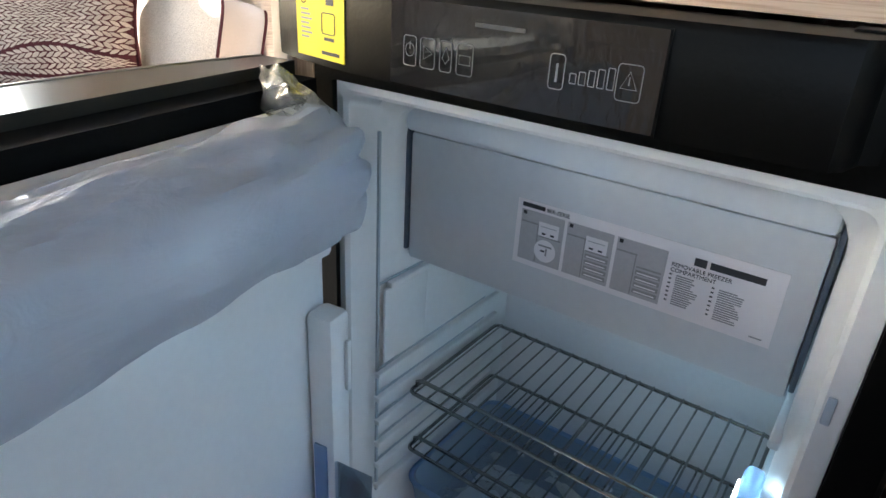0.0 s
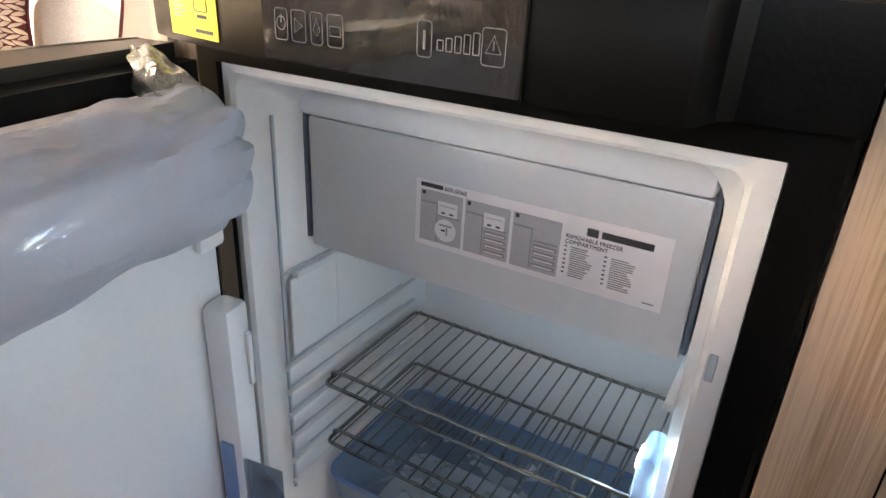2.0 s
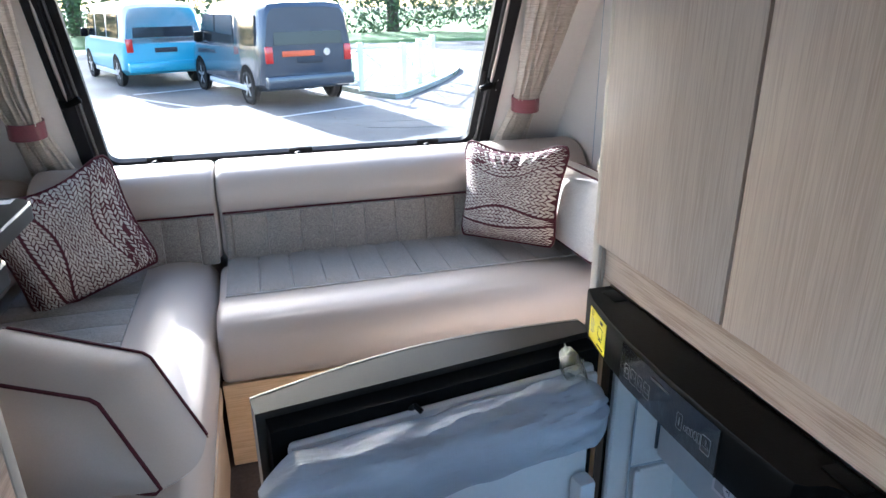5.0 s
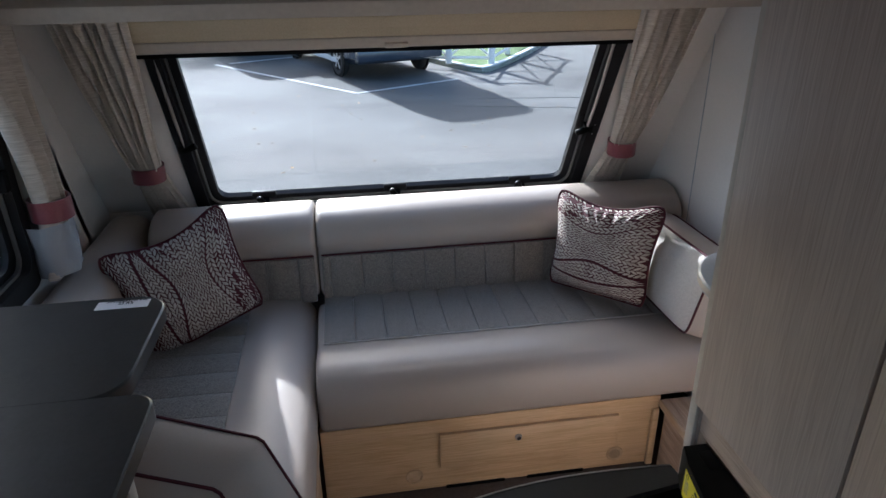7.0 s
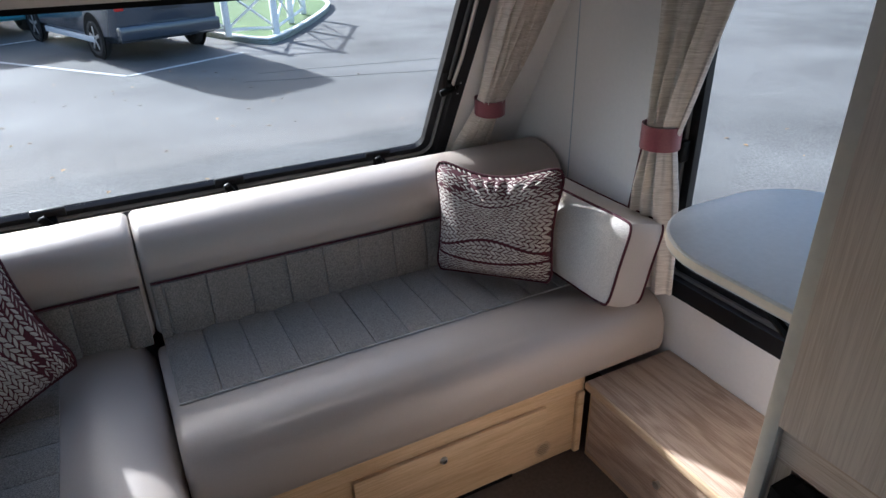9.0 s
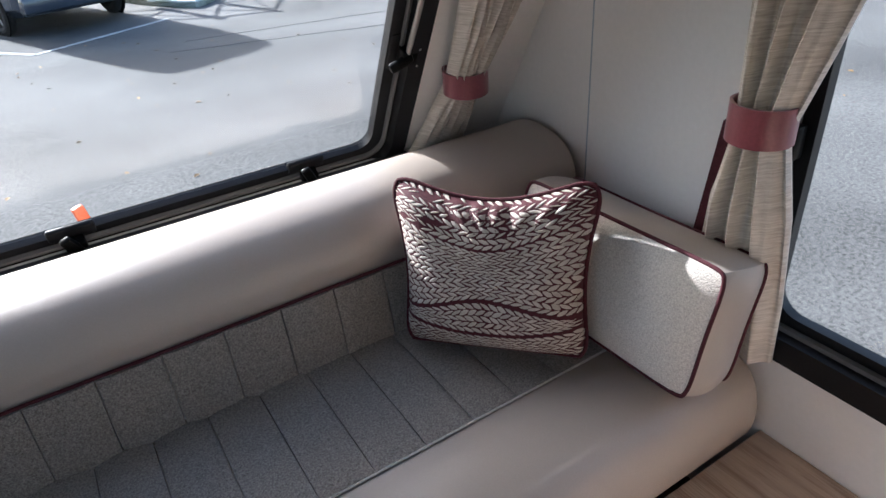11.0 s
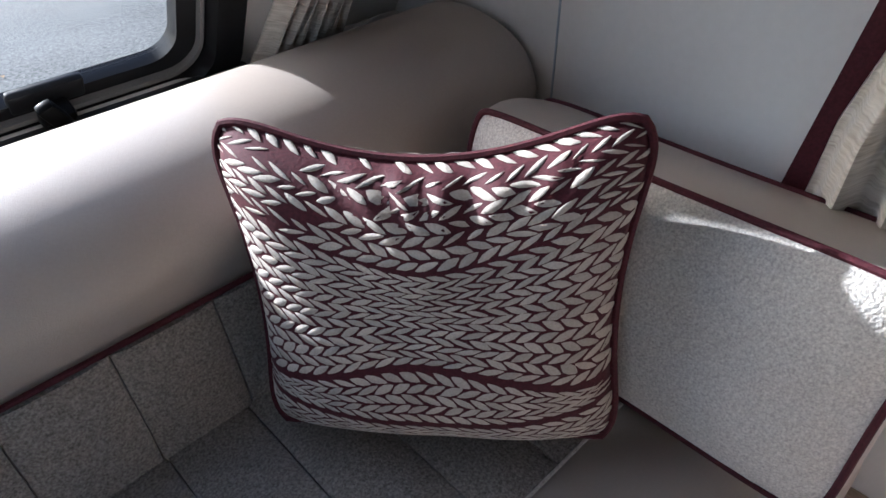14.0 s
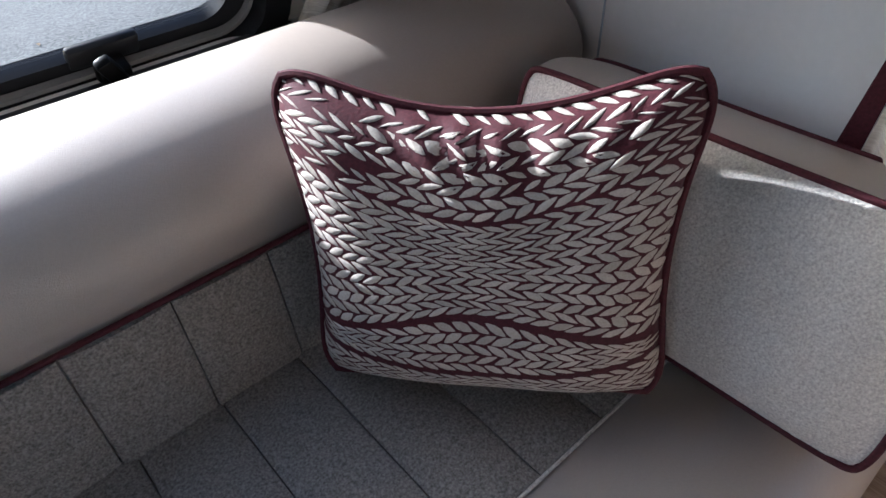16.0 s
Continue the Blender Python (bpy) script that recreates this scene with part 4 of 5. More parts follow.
part("symbol", tube([on_fascia(-0.3365, 0.8095, 0.0018), on_fascia(-0.3365, 0.8045, 0.0018)], 0.0004, 5), SILVER_INK, film)
part("symbol", tube([on_fascia(-0.1735, 0.8045, 0.0018), on_fascia(-0.1735, 0.8095, 0.0018)], 0.0004, 5), SILVER_INK, film)
part("symbol", tube([on_fascia(-0.2905, 0.811, 0.0018), on_fascia(-0.2905, 0.800, 0.0018)], 0.0007, 6), SILVER_INK, film)
part("key", key_outline(-0.2955, -0.2855, 0.7955, 0.8165), SILVER_INK, film)
part("key", key_outline(-0.3290, -0.3440, 0.7955, 0.8165), SILVER_INK, film)
for k in range(5):
    y = -0.3015 - 0.0060 * k
    part("level_bar", key_outline(y + 0.0020, y - 0.0020, 0.8005, 0.8065 + 0.0016 * k, 0.0005), SILVER_INK, film)
for a, b in ((-0.229, -0.266),):
    part("brand_mark", box(-0.0757, -0.0745, b, a, 0.8255, 0.8280), PRINT_DIM, film, "faint brand mark", smooth=0)

# yellow sticker on the fascia
ys = [-0.037 - 0.065 * k / 5 for k in range(6)]
st = tagged(part("yellow_sticker", loft([[on_fascia(y, 0.7825, 0.0003), on_fascia(y, 0.7825, 0.0011), on_fascia(y, 0.8335, 0.0011), on_fascia(y, 0.8335, 0.0003)] for y in ys]), YELLOW), "bright yellow information sticker on the fridge fascia", "sticker")
for k in range(7):
    z = 0.8185 - 0.0036 * k
    part("print_line", loft([[on_fascia(y, z, 0.0012), on_fascia(y, z, 0.0015), on_fascia(y, z + 0.0014, 0.0015), on_fascia(y, z + 0.0014, 0.0012)] for y in (-0.044, -0.055 - 0.002 * (k % 3))]), INK_GREY, st, smooth=0)
for y0, y1, z0, z1 in ((-0.079, -0.089, 0.8245, 0.8295), (-0.076, -0.089, 0.7975, 0.8000), (-0.072, -0.096, 0.7865, 0.7892)):
    part("print_block", loft([[on_fascia(y, z0, 0.0012), on_fascia(y, z0, 0.0015), on_fascia(y, z1, 0.0015), on_fascia(y, z1, 0.0012)] for y in (y0, y1)]), INK, st, smooth=0)
part("print_frame", tube([on_fascia(a, b, 0.0013) for a, b in rounded_rect(-0.090, -0.073, 0.8025, 0.8185, 0.002, 3)], 0.0004, 5, loop=True), INK, st)
part("print_frame", tube([on_fascia(-0.048 + 0.004 * math.cos(a), 0.8275 + 0.004 * math.sin(a), 0.0013) for a in [2 * math.pi * i / 14 for i in range(14)]], 0.0004, 5, loop=True), INK, st)

# white liner with rounded mouth
Y0, Y1, Z0, Z1 = -0.476, -0.040, 0.075, 0.738


def lring(x, dy, r, y0=Y0, y1=Y1, z0=Z0, z1=Z1):
    return [(x, a, b) for a, b in rounded_rect(y0 + dy, y1 - dy, z0 + dy, z1 - dy, r, 6)]


rings = [lring(0.004, -0.022, 0.002), lring(0.002, -0.0215, 0.002), lring(0.002, -0.006, 0.010), lring(0.006, -0.002, 0.014), lring(0.045, 0.002, 0.020), lring(0.060, 0.010, 0.038), lring(0.075, 0.012, 0.040), lring(0.335, 0.014, 0.04)]
bm = loft(rings, caps=False)
bm.faces.new([v for v in list(bm.verts)[-28:]])
liner = part("liner", bm, LINER, fridge, "glossy pale white plastic liner", smooth=35)
for z in (0.52, 0.405, 0.37, 0.335, 0.30, 0.265, 0.23):
    part("shelf_ledge", box(0.03 if z < 0.5 else 0.05, 0.30, -0.0600, -0.0505, z - 0.004, z + 0.004, 0.002), LINER, liner)
    part("shelf_ledge", box(0.05, 0.30, -0.4660, -0.457, z - 0.004, z + 0.004, 0.002), LINER, liner)
# Thin raised strips in darker grey paint the shade of wall grooves.
for z in (0.526, 0.411, 0.376, 0.341, 0.306, 0.271):
    part("groove_shade", box(0.035, 0.31, -0.0535, -0.0515, z - 0.0012, z + 0.0012), LINER_DIM, liner, smooth=0)
part("groove_shade", box(0.033, 0.036, -0.0535, -0.0505, 0.22, 0.70), LINER_DIM, liner, smooth=0)
part("wall_panel", box(0.045, 0.125, -0.0545, -0.0505, 0.415, 0.515, 0.003), LINER, liner)

for z in (0.60, 0.20):
    part("screw_cap", moved(box(-0.002, 0.002, -0.003, 0.003, -0.011, 0.011, 0.0012), pose(0.0012, -0.4865, z)), LINER_DIM, liner)
# freezer compartment
fz = part("freezer_box", box(0.089, 0.30, -0.461, -0.056, 0.548, 0.733, 0.004), LINER, fridge)
part("freezer_flap", box(0.080, 0.0885, -0.4570, -0.0565, 0.546, 0.693, 0.004), FLAP, fz)
part("hinge_strip", box(0.068, 0.0885, -0.4570, -0.0565, 0.696, 0.727, 0.006), LINER, fz)
# Grey strip carries the shade of the slit above the flap.
part("shadow_gap", box(0.086, 0.0885, -0.4635, -0.050, 0.6935, 0.6955), LINER_DIM, fz, smooth=0)
# Dark strips paint the shade in the gaps at both flap ends.
for y in (-0.0535, -0.4600):
    part("side_gap_shade", box(0.078, 0.0885, y - 0.0024, y + 0.0024, 0.556, 0.722, 0.001), GAP_SHADE, fz, "dark blue-grey strip painting the shaded gap beside the flap")
lab = tagged(part("instruction_label", box(0.0792, 0.0798, -0.435, -0.192, 0.5875, 0.6555), PAPER, smooth=0), "white printed instruction label on the freezer flap", "label")


def lab_bar(y0, y1, z0, z1, mt, name="print", lift=0.0):
    return part(name, box(0.0786 - lift, 0.0792 - lift, min(y0, y1), max(y0, y1), z0, z1), mt, lab, smooth=0)


def lab_text(words, y, z, size):
    return text("lettering", words, plane_of((0.0786, y, z), (0, -1, 0), (0, 0, 1)), size, INK, lab)


lab_bar(-0.1975, -0.2215, 0.6485, 0.6525, INK, "brand_mark")
lab_text("8ER-SERIE", -0.2235, 0.6485, 0.0056)
rnd = random.Random(4)
for k, y in enumerate((-0.1975, -0.2465, -0.2955)):
    w = 0.0455
    lab_bar(y, y - w, 0.5935, 0.6455, INK_MID, "picture")
    lab_bar(y - 0.002, y - 0.0055, 0.6410, 0.6445, INK, "number", 0.0004)
    lab_bar(y - 0.001, y - 0.020, 0.6330, 0.6345, INK_GREY, "print", 0.0004)
    lab_bar(y - 0.0185, y - 0.0195, 0.5945, 0.6330, INK_GREY, "print", 0.0004)
    for j in range(4):
        z = 0.597 + 0.0062 * j
        if k:
            lab_bar(y - 0.021, y - w + 0.002, z, z + 0.0042, INK_GREY, "print", 0.0004)
            lab_bar(y - 0.0225, y - w + 0.004, z + 0.0012, z + 0.0022, PAPER, "print", 0.0008)
    lab_bar(y - 0.021, y - w + 0.002, 0.622, 0.6235, INK_GREY, "print", 0.0004)
    if k < 2:
        lab_bar(y - 0.020, y - 0.041, 0.6235, 0.6375, PAPER, "print", 0.0008)
        lab_bar(y - 0.022, y - 0.039, 0.6330, 0.6337, INK_MID, "print", 0.0012)
        lab_bar(y - 0.024, y - 0.028, 0.6255, 0.6272, INK, "arrow", 0.0012)
        lab_bar(y - 0.033, y - 0.037, 0.6255, 0.6272, INK, "arrow", 0.0012)
bm = bmesh.new()
bmesh.ops.create_cone(bm, cap_ends=True, segments=28, radius1=0.0115, radius2=0.0115, depth=0.0004)
part("print", moved(bm, pose(0.0780, -0.2265, 0.6085, 0, 90, 0)), PAPER, lab, smooth=0)
lab_bar(-0.2195, -0.2335, 0.6130, 0.6145, INK_GREY, "print", 0.0012)
lab_bar(-0.2220, -0.2265, 0.6075, 0.6092, INK, "arrow", 0.0012)
lab_bar(-0.2275, -0.2290, 0.6040, 0.6120, INK_GREY, "print", 0.0012)
lab_bar(-0.3635, -0.3735, 0.6400, 0.6470, INK, "brand_mark")
lab_bar(-0.3765, -0.4200, 0.6405, 0.6465, INK, "brand_mark")
lab_text("REMOVABLE FREEZER", -0.3455, 0.6340, 0.0052)
lab_text("COMPARTMENT", -0.3455, 0.6290, 0.0052)
for c, y in enumerate((-0.3455, -0.3815)):
    for k in range(14):
        z = 0.6255 - 0.0021 * k - 0.001 * c
        if k % 2 == 0:
            lab_bar(y, y - 0.0022, z, z + 0.0011, INK, "print")
        lab_bar(y - 0.006, y - 0.019 - 0.008 * rnd.random(), z, z + 0.0009, INK_GREY, "print")
lab_bar(-0.4185, -0.4285, 0.5925, 0.5934, INK_GREY)


# wire racks
def wire_rack(z, x0, x1, label, n):
    t = thing("wire_shelf", (0.19, -0.26, z), label, "shelf", "fridge racks")
    ya, yb = -0.4540, -0.0625
    part("rim", tube([(a, b, z) for a, b in rounded_rect(x0, x1, ya, yb, 0.008, 4)], 0.0026, 8, loop=True), RACK_WIRE, t)
    part("front_rail", tube([(x0 + 0.014, ya + 0.002, z + 0.002), (x0 + 0.012, ya + 0.003, z + 0.010), (x0 + 0.012, ya + 0.010, z + 0.014), (x0 + 0.012, yb - 0.010, z + 0.014), (x0 + 0.012, yb - 0.003, z + 0.010), (x0 + 0.014, yb - 0.002, z + 0.002)], 0.0026, 8), RACK_WIRE, t)
    for k in range(n):
        y = ya + (yb - ya) * (k + 0.5) / n
        part("wire", tube([(x0 - 0.001, y, z + 0.003), (x0 + 0.02, y, z + 0.0035), (x1, y, z + 0.0035)], 0.0014, 6), RACK_WIRE, t)
    return t


wire_rack(0.3545, 0.085, 0.296, "chrome wire fridge shelf with a raised front rail", 20)
wire_rack(0.262, 0.085, 0.296, "lower chrome wire fridge shelf", 20)
# crisper drawer
dr = thing("crisper_drawer", (0.18, -0.26, 0.09), "clear blue plastic vegetable drawer at the bottom of the fridge", "drawer")
rings = [[(x, y, z) for x, y in rounded_rect(xa, 0.30, -0.455 + i, -0.062 - i, 0.025, 5)] for z, xa, i in ((0.085, 0.095, 0.012), (0.212, 0.080, 0.0), (0.212, 0.084, 0.004), (0.09, 0.099, 0.016))]
bm = loft(rings, caps=False)
part("tray", bm, BLUE_CLEAR, dr)
part("rim", tube([(x, y, 0.212) for x, y in rounded_rect(0.080, 0.30, -0.455, -0.062, 0.025, 5)], 0.0035, 8, loop=True), BLUE_EDGE, dr, "deeper blue rim")
t = thing("packing_film", (0.18, -0.26, 0.15), "crumpled clear plastic wrapping inside the fridge drawer", "plastic wrap")
bm = bmesh.new()
g = [[bm.verts.new((0.10 + 0.18 * i / 26, -0.43 + 0.33 * j / 40, 0.185 + 0.035 * noise.noise((i * 0.33, j * 0.33, 1.0)) + 0.012 * noise.noise((i * 0.9, j * 0.8, 4.0)))) for i in range(27)] for j in range(41)]
for j in range(40):
    for i in range(26):
        bm.faces.new((g[j][i], g[j][i + 1], g[j + 1][i + 1], g[j + 1][i]))
part("sheet", bm, clear("wrap_film", (0.93, 0.96, 0.99), body=0.10, rough=0.08), t, smooth=20)

# interior lamp
lamp = thing("fridge_lamp", (0.08, -0.465, 0.43), "small lit fridge lamp in a pale blue housing", "lamp")
part("housing", box(0.055, 0.105, -0.4635, -0.446, 0.36, 0.455, 0.006), BLUE_CLEAR, lamp)
part("diffuser", box(0.070, 0.092, -0.4455, -0.4435, 0.430, 0.442, 0.0008), LED, lamp)
part("switch", box(0.050, 0.066, -0.4445, -0.441, 0.345, 0.365, 0.001), INK_GREY, lamp)
bulb = new("fridge_bulb", bpy.data.lights.new("fridge_bulb", "POINT"))
bulb.data.energy, bulb.data.shadow_soft_size, bulb.data.color = 0.034, 0.012, (0.48, 0.77, 1.0)
bulb.matrix_basis = pose(0.085, -0.428, 0.43)

# ---------- the open fridge door, a part of the fridge ----------
DH = Vector((-0.030, 0.030))
DA = radians(188.5)
D_S, D_N = Vector((math.cos(DA), math.sin(DA))), Vector((-math.sin(DA), math.cos(DA)))


def on_door(s, n, z):
    p = DH + D_S * s + D_N * n
    return Vector((p.x, p.y, z))


def door_box(s0, s1, n0, n1, z0, z1, bev=0.0):
    bm = box(s0, s1, n0, n1, z0, z1, bev)
    for v in bm.verts:
        v.co = on_door(*v.co)
    return bm


def door_sheet(rings, caps=True):
    return loft([[on_door(*p) for p in r] for r in rings], caps=caps)


outer = [(0.53 * k / 14, -0.010 - 0.034 * math.sin(math.pi * k / 14)) for k in range(15)] + [(0.53, 0.030), (0.0, 0.030)]
door = part("door", door_sheet([[(s, n, z) for s, n in outer] for z in (0.035, 0.768)]), DOOR_SKIN, fridge, "dark bowed fridge door standing open", smooth=30)
part("trim_strip", door_sheet([[(s, n - d, z) for s, n in outer[:15]] + [(s, n - d + 0.003, z) for s, n in outer[14::-1]] for z, d in ((0.762, 0.002), (0.769, 0.002))]), STEEL, door, "thin metal edge trim")
part("gasket", door_sheet([[(s, n, z) for s, n in ((0.012, 0.0305), (0.518, 0.0305), (0.518, 0.064), (0.012, 0.064))] for z in (0.045, 0.758)]), BLACK_MATT, door, smooth=0)
part("inner_panel", door_box(0.030, 0.500, 0.0645, 0.082, 0.06, 0.742, 0.008), LINER, door)
for s0, s1 in ((0.034, 0.066), (0.464, 0.496)):
    part("side_rib", door_box(s0, s1, 0.0825, 0.114, 0.07, 0.547, 0.007), LINER, door)
    part("side_rib", door_box(s0, s1, 0.0825, 0.095, 0.60, 0.735, 0.005), LINER, door)
part("clip", door_box(0.040, 0.046, 0.1145, 0.119, 0.455, 0.515, 0.0015), LINER, door)
part("upper_shelf", door_box(0.068, 0.462, 0.0825, 0.135, 0.660, 0.670, 0.004), LINER, door)
part("shelf_lip", door_box(0.068, 0.462, 0.130, 0.137, 0.6705, 0.715, 0.003), LINER, door)
rings = []
for z, g in ((0.19, 0.012), (0.285, 0.0), (0.285, 0.004), (0.195, 0.016)):
    rings.append([(s, n, z) for s, n in rounded_rect(0.070 + g, 0.460 - g, 0.083, 0.165 - g, 0.012, 4)])
b = part("door_bin", door_sheet(rings, False), clear("clear_bin", (0.95, 0.97, 1.0), body=0.10), door, "clear blue bottle bin")
part("bin_rim", tube([on_door(s, n, 0.285) for s, n in rounded_rect(0.070, 0.460, 0.083, 0.165, 0.012, 4)], 0.003, 8, loop=True), BLUE_EDGE, b)
part("bin_end", door_box(0.066, 0.0695, 0.090, 0.106, 0.27, 0.392, 0.0015), BLUE_EDGE, b)
part("bin_end", door_box(0.0600, 0.0630, 0.1065, 0.158, 0.27, 0.372, 0.0012), BIN_CLEAR, b)
part("red_tag", door_box(0.0560, 0.0595, 0.128, 0.143, 0.325, 0.358, 0.001), ORANGE, b, "small red tag")
part("pin", tube([on_door(0.33, 0.066, 0.74), on_door(0.33, 0.085, 0.757), on_door(0.325, 0.095, 0.752)], 0.004, 8), BLACK, door)

# plastic bag pulled over the upper door shelf
bag = thing("plastic_bag", (-0.3, -0.1, 0.63), "crumpled translucent plastic bag wrapped over the door shelf", "plastic bag")
rings = []
NS, NR = 110, 64
for i in range(NS + 1):
    f = i / NS
    s = 0.045 + 0.50 * f
    tip = min(1.0, (f * 11 + 0.12)) ** 0.5
    tip2 = min(1.0, ((1 - f) * 9 + 0.15)) ** 0.5
    k = min(tip, tip2)
    ring = []
    for j in range(NR):
        a = 2 * math.pi * j / NR
        cr = 0.006 * noise.noise((f * 7.0, math.cos(a) * 1.6, math.sin(a) * 1.6 + 3)) + 0.0022 * noise.noise((f * 11.0, math.cos(a) * 3.0, math.sin(a) * 3.0))
        near = max(0.0, 1 - f * 5)
        top = max(0.0, math.sin(a)) * max(0.0, 1 - 0.8 * f)
        for q, amp in ((0.0, 0.0050), (5.3, 0.0038)):
            fold = 1 - min(1.0, 3.5 * abs(noise.noise((f * 5.0 + q, a * 2.6 + 3.0 * f, q))))
            cr += amp * fold * top
        cr += 0.008 * near * math.sin(9 * a + 9 * f)
        rn, rz = (0.043 + cr) * k, (0.050 + cr) * k
        ca, sa = math.cos(a), math.sin(a)
        n = 0.120 + rn * math.copysign(abs(ca) ** 0.75, ca)
        z = 0.696 + rz * math.copysign(abs(sa) ** 0.75, sa)
        ring.append((s, max(0.0835, n), z))
    rings.append(ring)
part("sheet", door_sheet(rings), BAG, bag, smooth=35)
rings = []
for i in range(15):
    f = i / 14
    r = 0.012 + 0.016 * math.sin(math.pi * min(1, f * 1.15)) + 0.006 * f
    c = (0.095 - 0.030 * f, 0.115 - 0.045 * f, 0.735 + 0.030 * f)
    rings.append([(c[0] + 0.6 * r * math.cos(a), c[1] + r * math.sin(a) * (1 + 0.25 * math.sin(4 * a + 5 * f)), c[2] + r * 0.7 * math.cos(a) + 0.003 * math.sin(6 * a)) for a in [2 * math.pi * j / 22 for j in range(22)]])
part("knotted_end", door_sheet(rings), BAG_END, bag, "bunched end of the bag", smooth=25)


# ---------- kitchen run ----------
def plate(outline, z0, z1, bev=0.003):
    rings = [[(x, y, z0) for x, y in outline], [(x, y, z1 - bev) for x, y in outline]]
    cx, cy = sum(p[0] for p in outline) / len(outline), sum(p[1] for p in outline) / len(outline)
    rings.append([(x + (bev if x < cx else -bev), y + (bev if y < cy else -bev), z1) for x, y in outline])
    return loft(rings)


def corner_plate(x0, x1, y0, y1, r, corners):
    """Outline with chosen corners rounded: 0 near-left, 1 near-right, 2 far-right, 3 far-left."""
    pts = []
    for k, (x, y, sx, sy, a0) in enumerate(((x0, y0, 1, 1, 180), (x1, y0, -1, 1, 270), (x1, y1, -1, -1, 0), (x0, y1, 1, -1, 90))):
        q = r if k in corners else 0.002
        for j in range(9):
            a = radians(a0 + 90 * j / 8)
            pts.append((x + sx * q + q * math.cos(a), y + sy * q + q * math.sin(a)))
    return pts


kit = thing("kitchen_unit", (-1.15, -0.6, 0), "pale laminate kitchen drawer unit with dark worktop trim", "cabinet")
part("body", box(-1.415, -0.892, -1.40, 0.030, 0.0, 0.903), LAMINATE, kit, smooth=0)
part("end_post", box(-0.8915, -0.872, 0.018, 0.046, 0.0, 0.903, 0.006), TRIM, kit)
for y0, y1 in ((-0.42, 0.016), (-0.86, -0.424), (-1.39, -0.864)):
    z = 0.893
    for h in (0.172, 0.19, 0.245, 0.245):
        d = part("drawer", box(-0.8915, -0.874, y0, y1, z - h + 0.004, z, 0.0015), LAMINATE_H, kit)
        bm = bmesh.new()
        bmesh.ops.create_cone(bm, cap_ends=True, segments=18, radius1=0.015, radius2=0.012, depth=0.018)
        part("knob", moved(bm, pose(-0.865, (y0 + y1) / 2, z - 0.065, 0, 90, 0)), STEEL, d, "round metal knob")
        z -= h
wt = tagged(part("worktop", plate(corner_plate(-1.418, -0.855, -1.40, 0.160, 0.035, (2,)), 0.905, 0.936), WORKTOP, smooth=30), "dark slate-look laminate kitchen worktop", "worktop")
flap = thing("folding_worktop", (-1.15, 0.34, 0.9), "dark slate-look worktop extension flap carrying a weight label", "worktop")
part("board", plate(corner_plate(-1.36, -0.912, 0.164, 0.512, 0.06, (1, 2)), 0.900, 0.930), WORKTOP, flap, smooth=30)
part("bracket", box(-1.30, -1.27, 0.05, 0.40, 0.86, 0.8995, 0.004), BLACK, flap)
sgn = tagged(part("weight_label", box(-1.045, -0.945, 0.462, 0.494, 0.9302, 0.9307), PAPER, smooth=0), "white weight limit label on the worktop flap", "label")
text("lettering", "MAX WEIGHT", plane_of((-0.951, 0.489, 0.9309), (-1, 0, 0), (0, -1, 0)) @ pose(0, -0.0085, 0), 0.0125, INK, sgn)
text("lettering", "5KG", plane_of((-0.975, 0.478, 0.9309), (-1, 0, 0), (0, -1, 0)) @ pose(0, -0.0115, 0), 0.016, INK, sgn)

# rounded grey flap on the end of the tall cabinet
rf = thing("flap_table", (0.42, 0.3, 0.92), "pale grey folding flap table with rounded corners", "table")
part("board", plate(corner_plate(0.175, 0.66, 0.048, 0.508, 0.18, (2, 3)), 0.914, 0.936), GREYTOP, rf, smooth=30)
part("edge", plate(corner_plate(0.1745, 0.6605, 0.0475, 0.5085, 0.18, (2, 3)), 0.917, 0.931, 0.001), TRIM, rf, "pale wooden edge", smooth=30)
for x in (0.24, 0.56):
    br = part("bracket", box(x - 0.012, x + 0.012, 0.048, 0.30, 0.885, 0.9135, 0.004), BLACK, rf)
    part("strut", tube([(x, 0.05, 0.78), (x, 0.26, 0.89)], 0.009, 8), BLACK, br)


# ---------- outside ----------
GZ = -0.60
ASPHALT = surface("asphalt", (0.19, 0.185, 0.175), (0.035, 0.034, 0.032), rough=0.92, scale=48, coarse=0.45, bump=1.0, bump_scale=60, contrast=0.34, spec=0.3)
LINE = surface("road_paint", (0.55, 0.55, 0.53), (0.27, 0.27, 0.26), rough=0.85, scale=9)
GRASS = surface("lawn", (0.10, 0.17, 0.045), (0.05, 0.10, 0.02), rough=1.0, scale=9, coarse=0.6)
LEAF = surface("hedge_leaf", (0.085, 0.13, 0.04), (0.035, 0.06, 0.018), rough=0.7, scale=4, island=0.5)
BARK = surface("bark", (0.12, 0.095, 0.07), (0.05, 0.04, 0.03), rough=0.95, scale=12, bump=0.8)
WHITE = surface("white_paint", (0.80, 0.80, 0.78), (0.72, 0.72, 0.70), rough=0.5, scale=8)
GREY_VAN = surface("grey_van_paint", (0.035, 0.045, 0.062), (0.030, 0.039, 0.055), rough=0.25, scale=3, coat=0.8)
BLUE_VAN = surface("blue_van_paint", (0.07, 0.36, 0.48), (0.06, 0.34, 0.45), rough=0.3, scale=3, coat=0.6)
WHITE_VAN = surface("white_van_paint", (0.75, 0.76, 0.76), (0.70, 0.71, 0.71), rough=0.3, scale=3, coat=0.6)
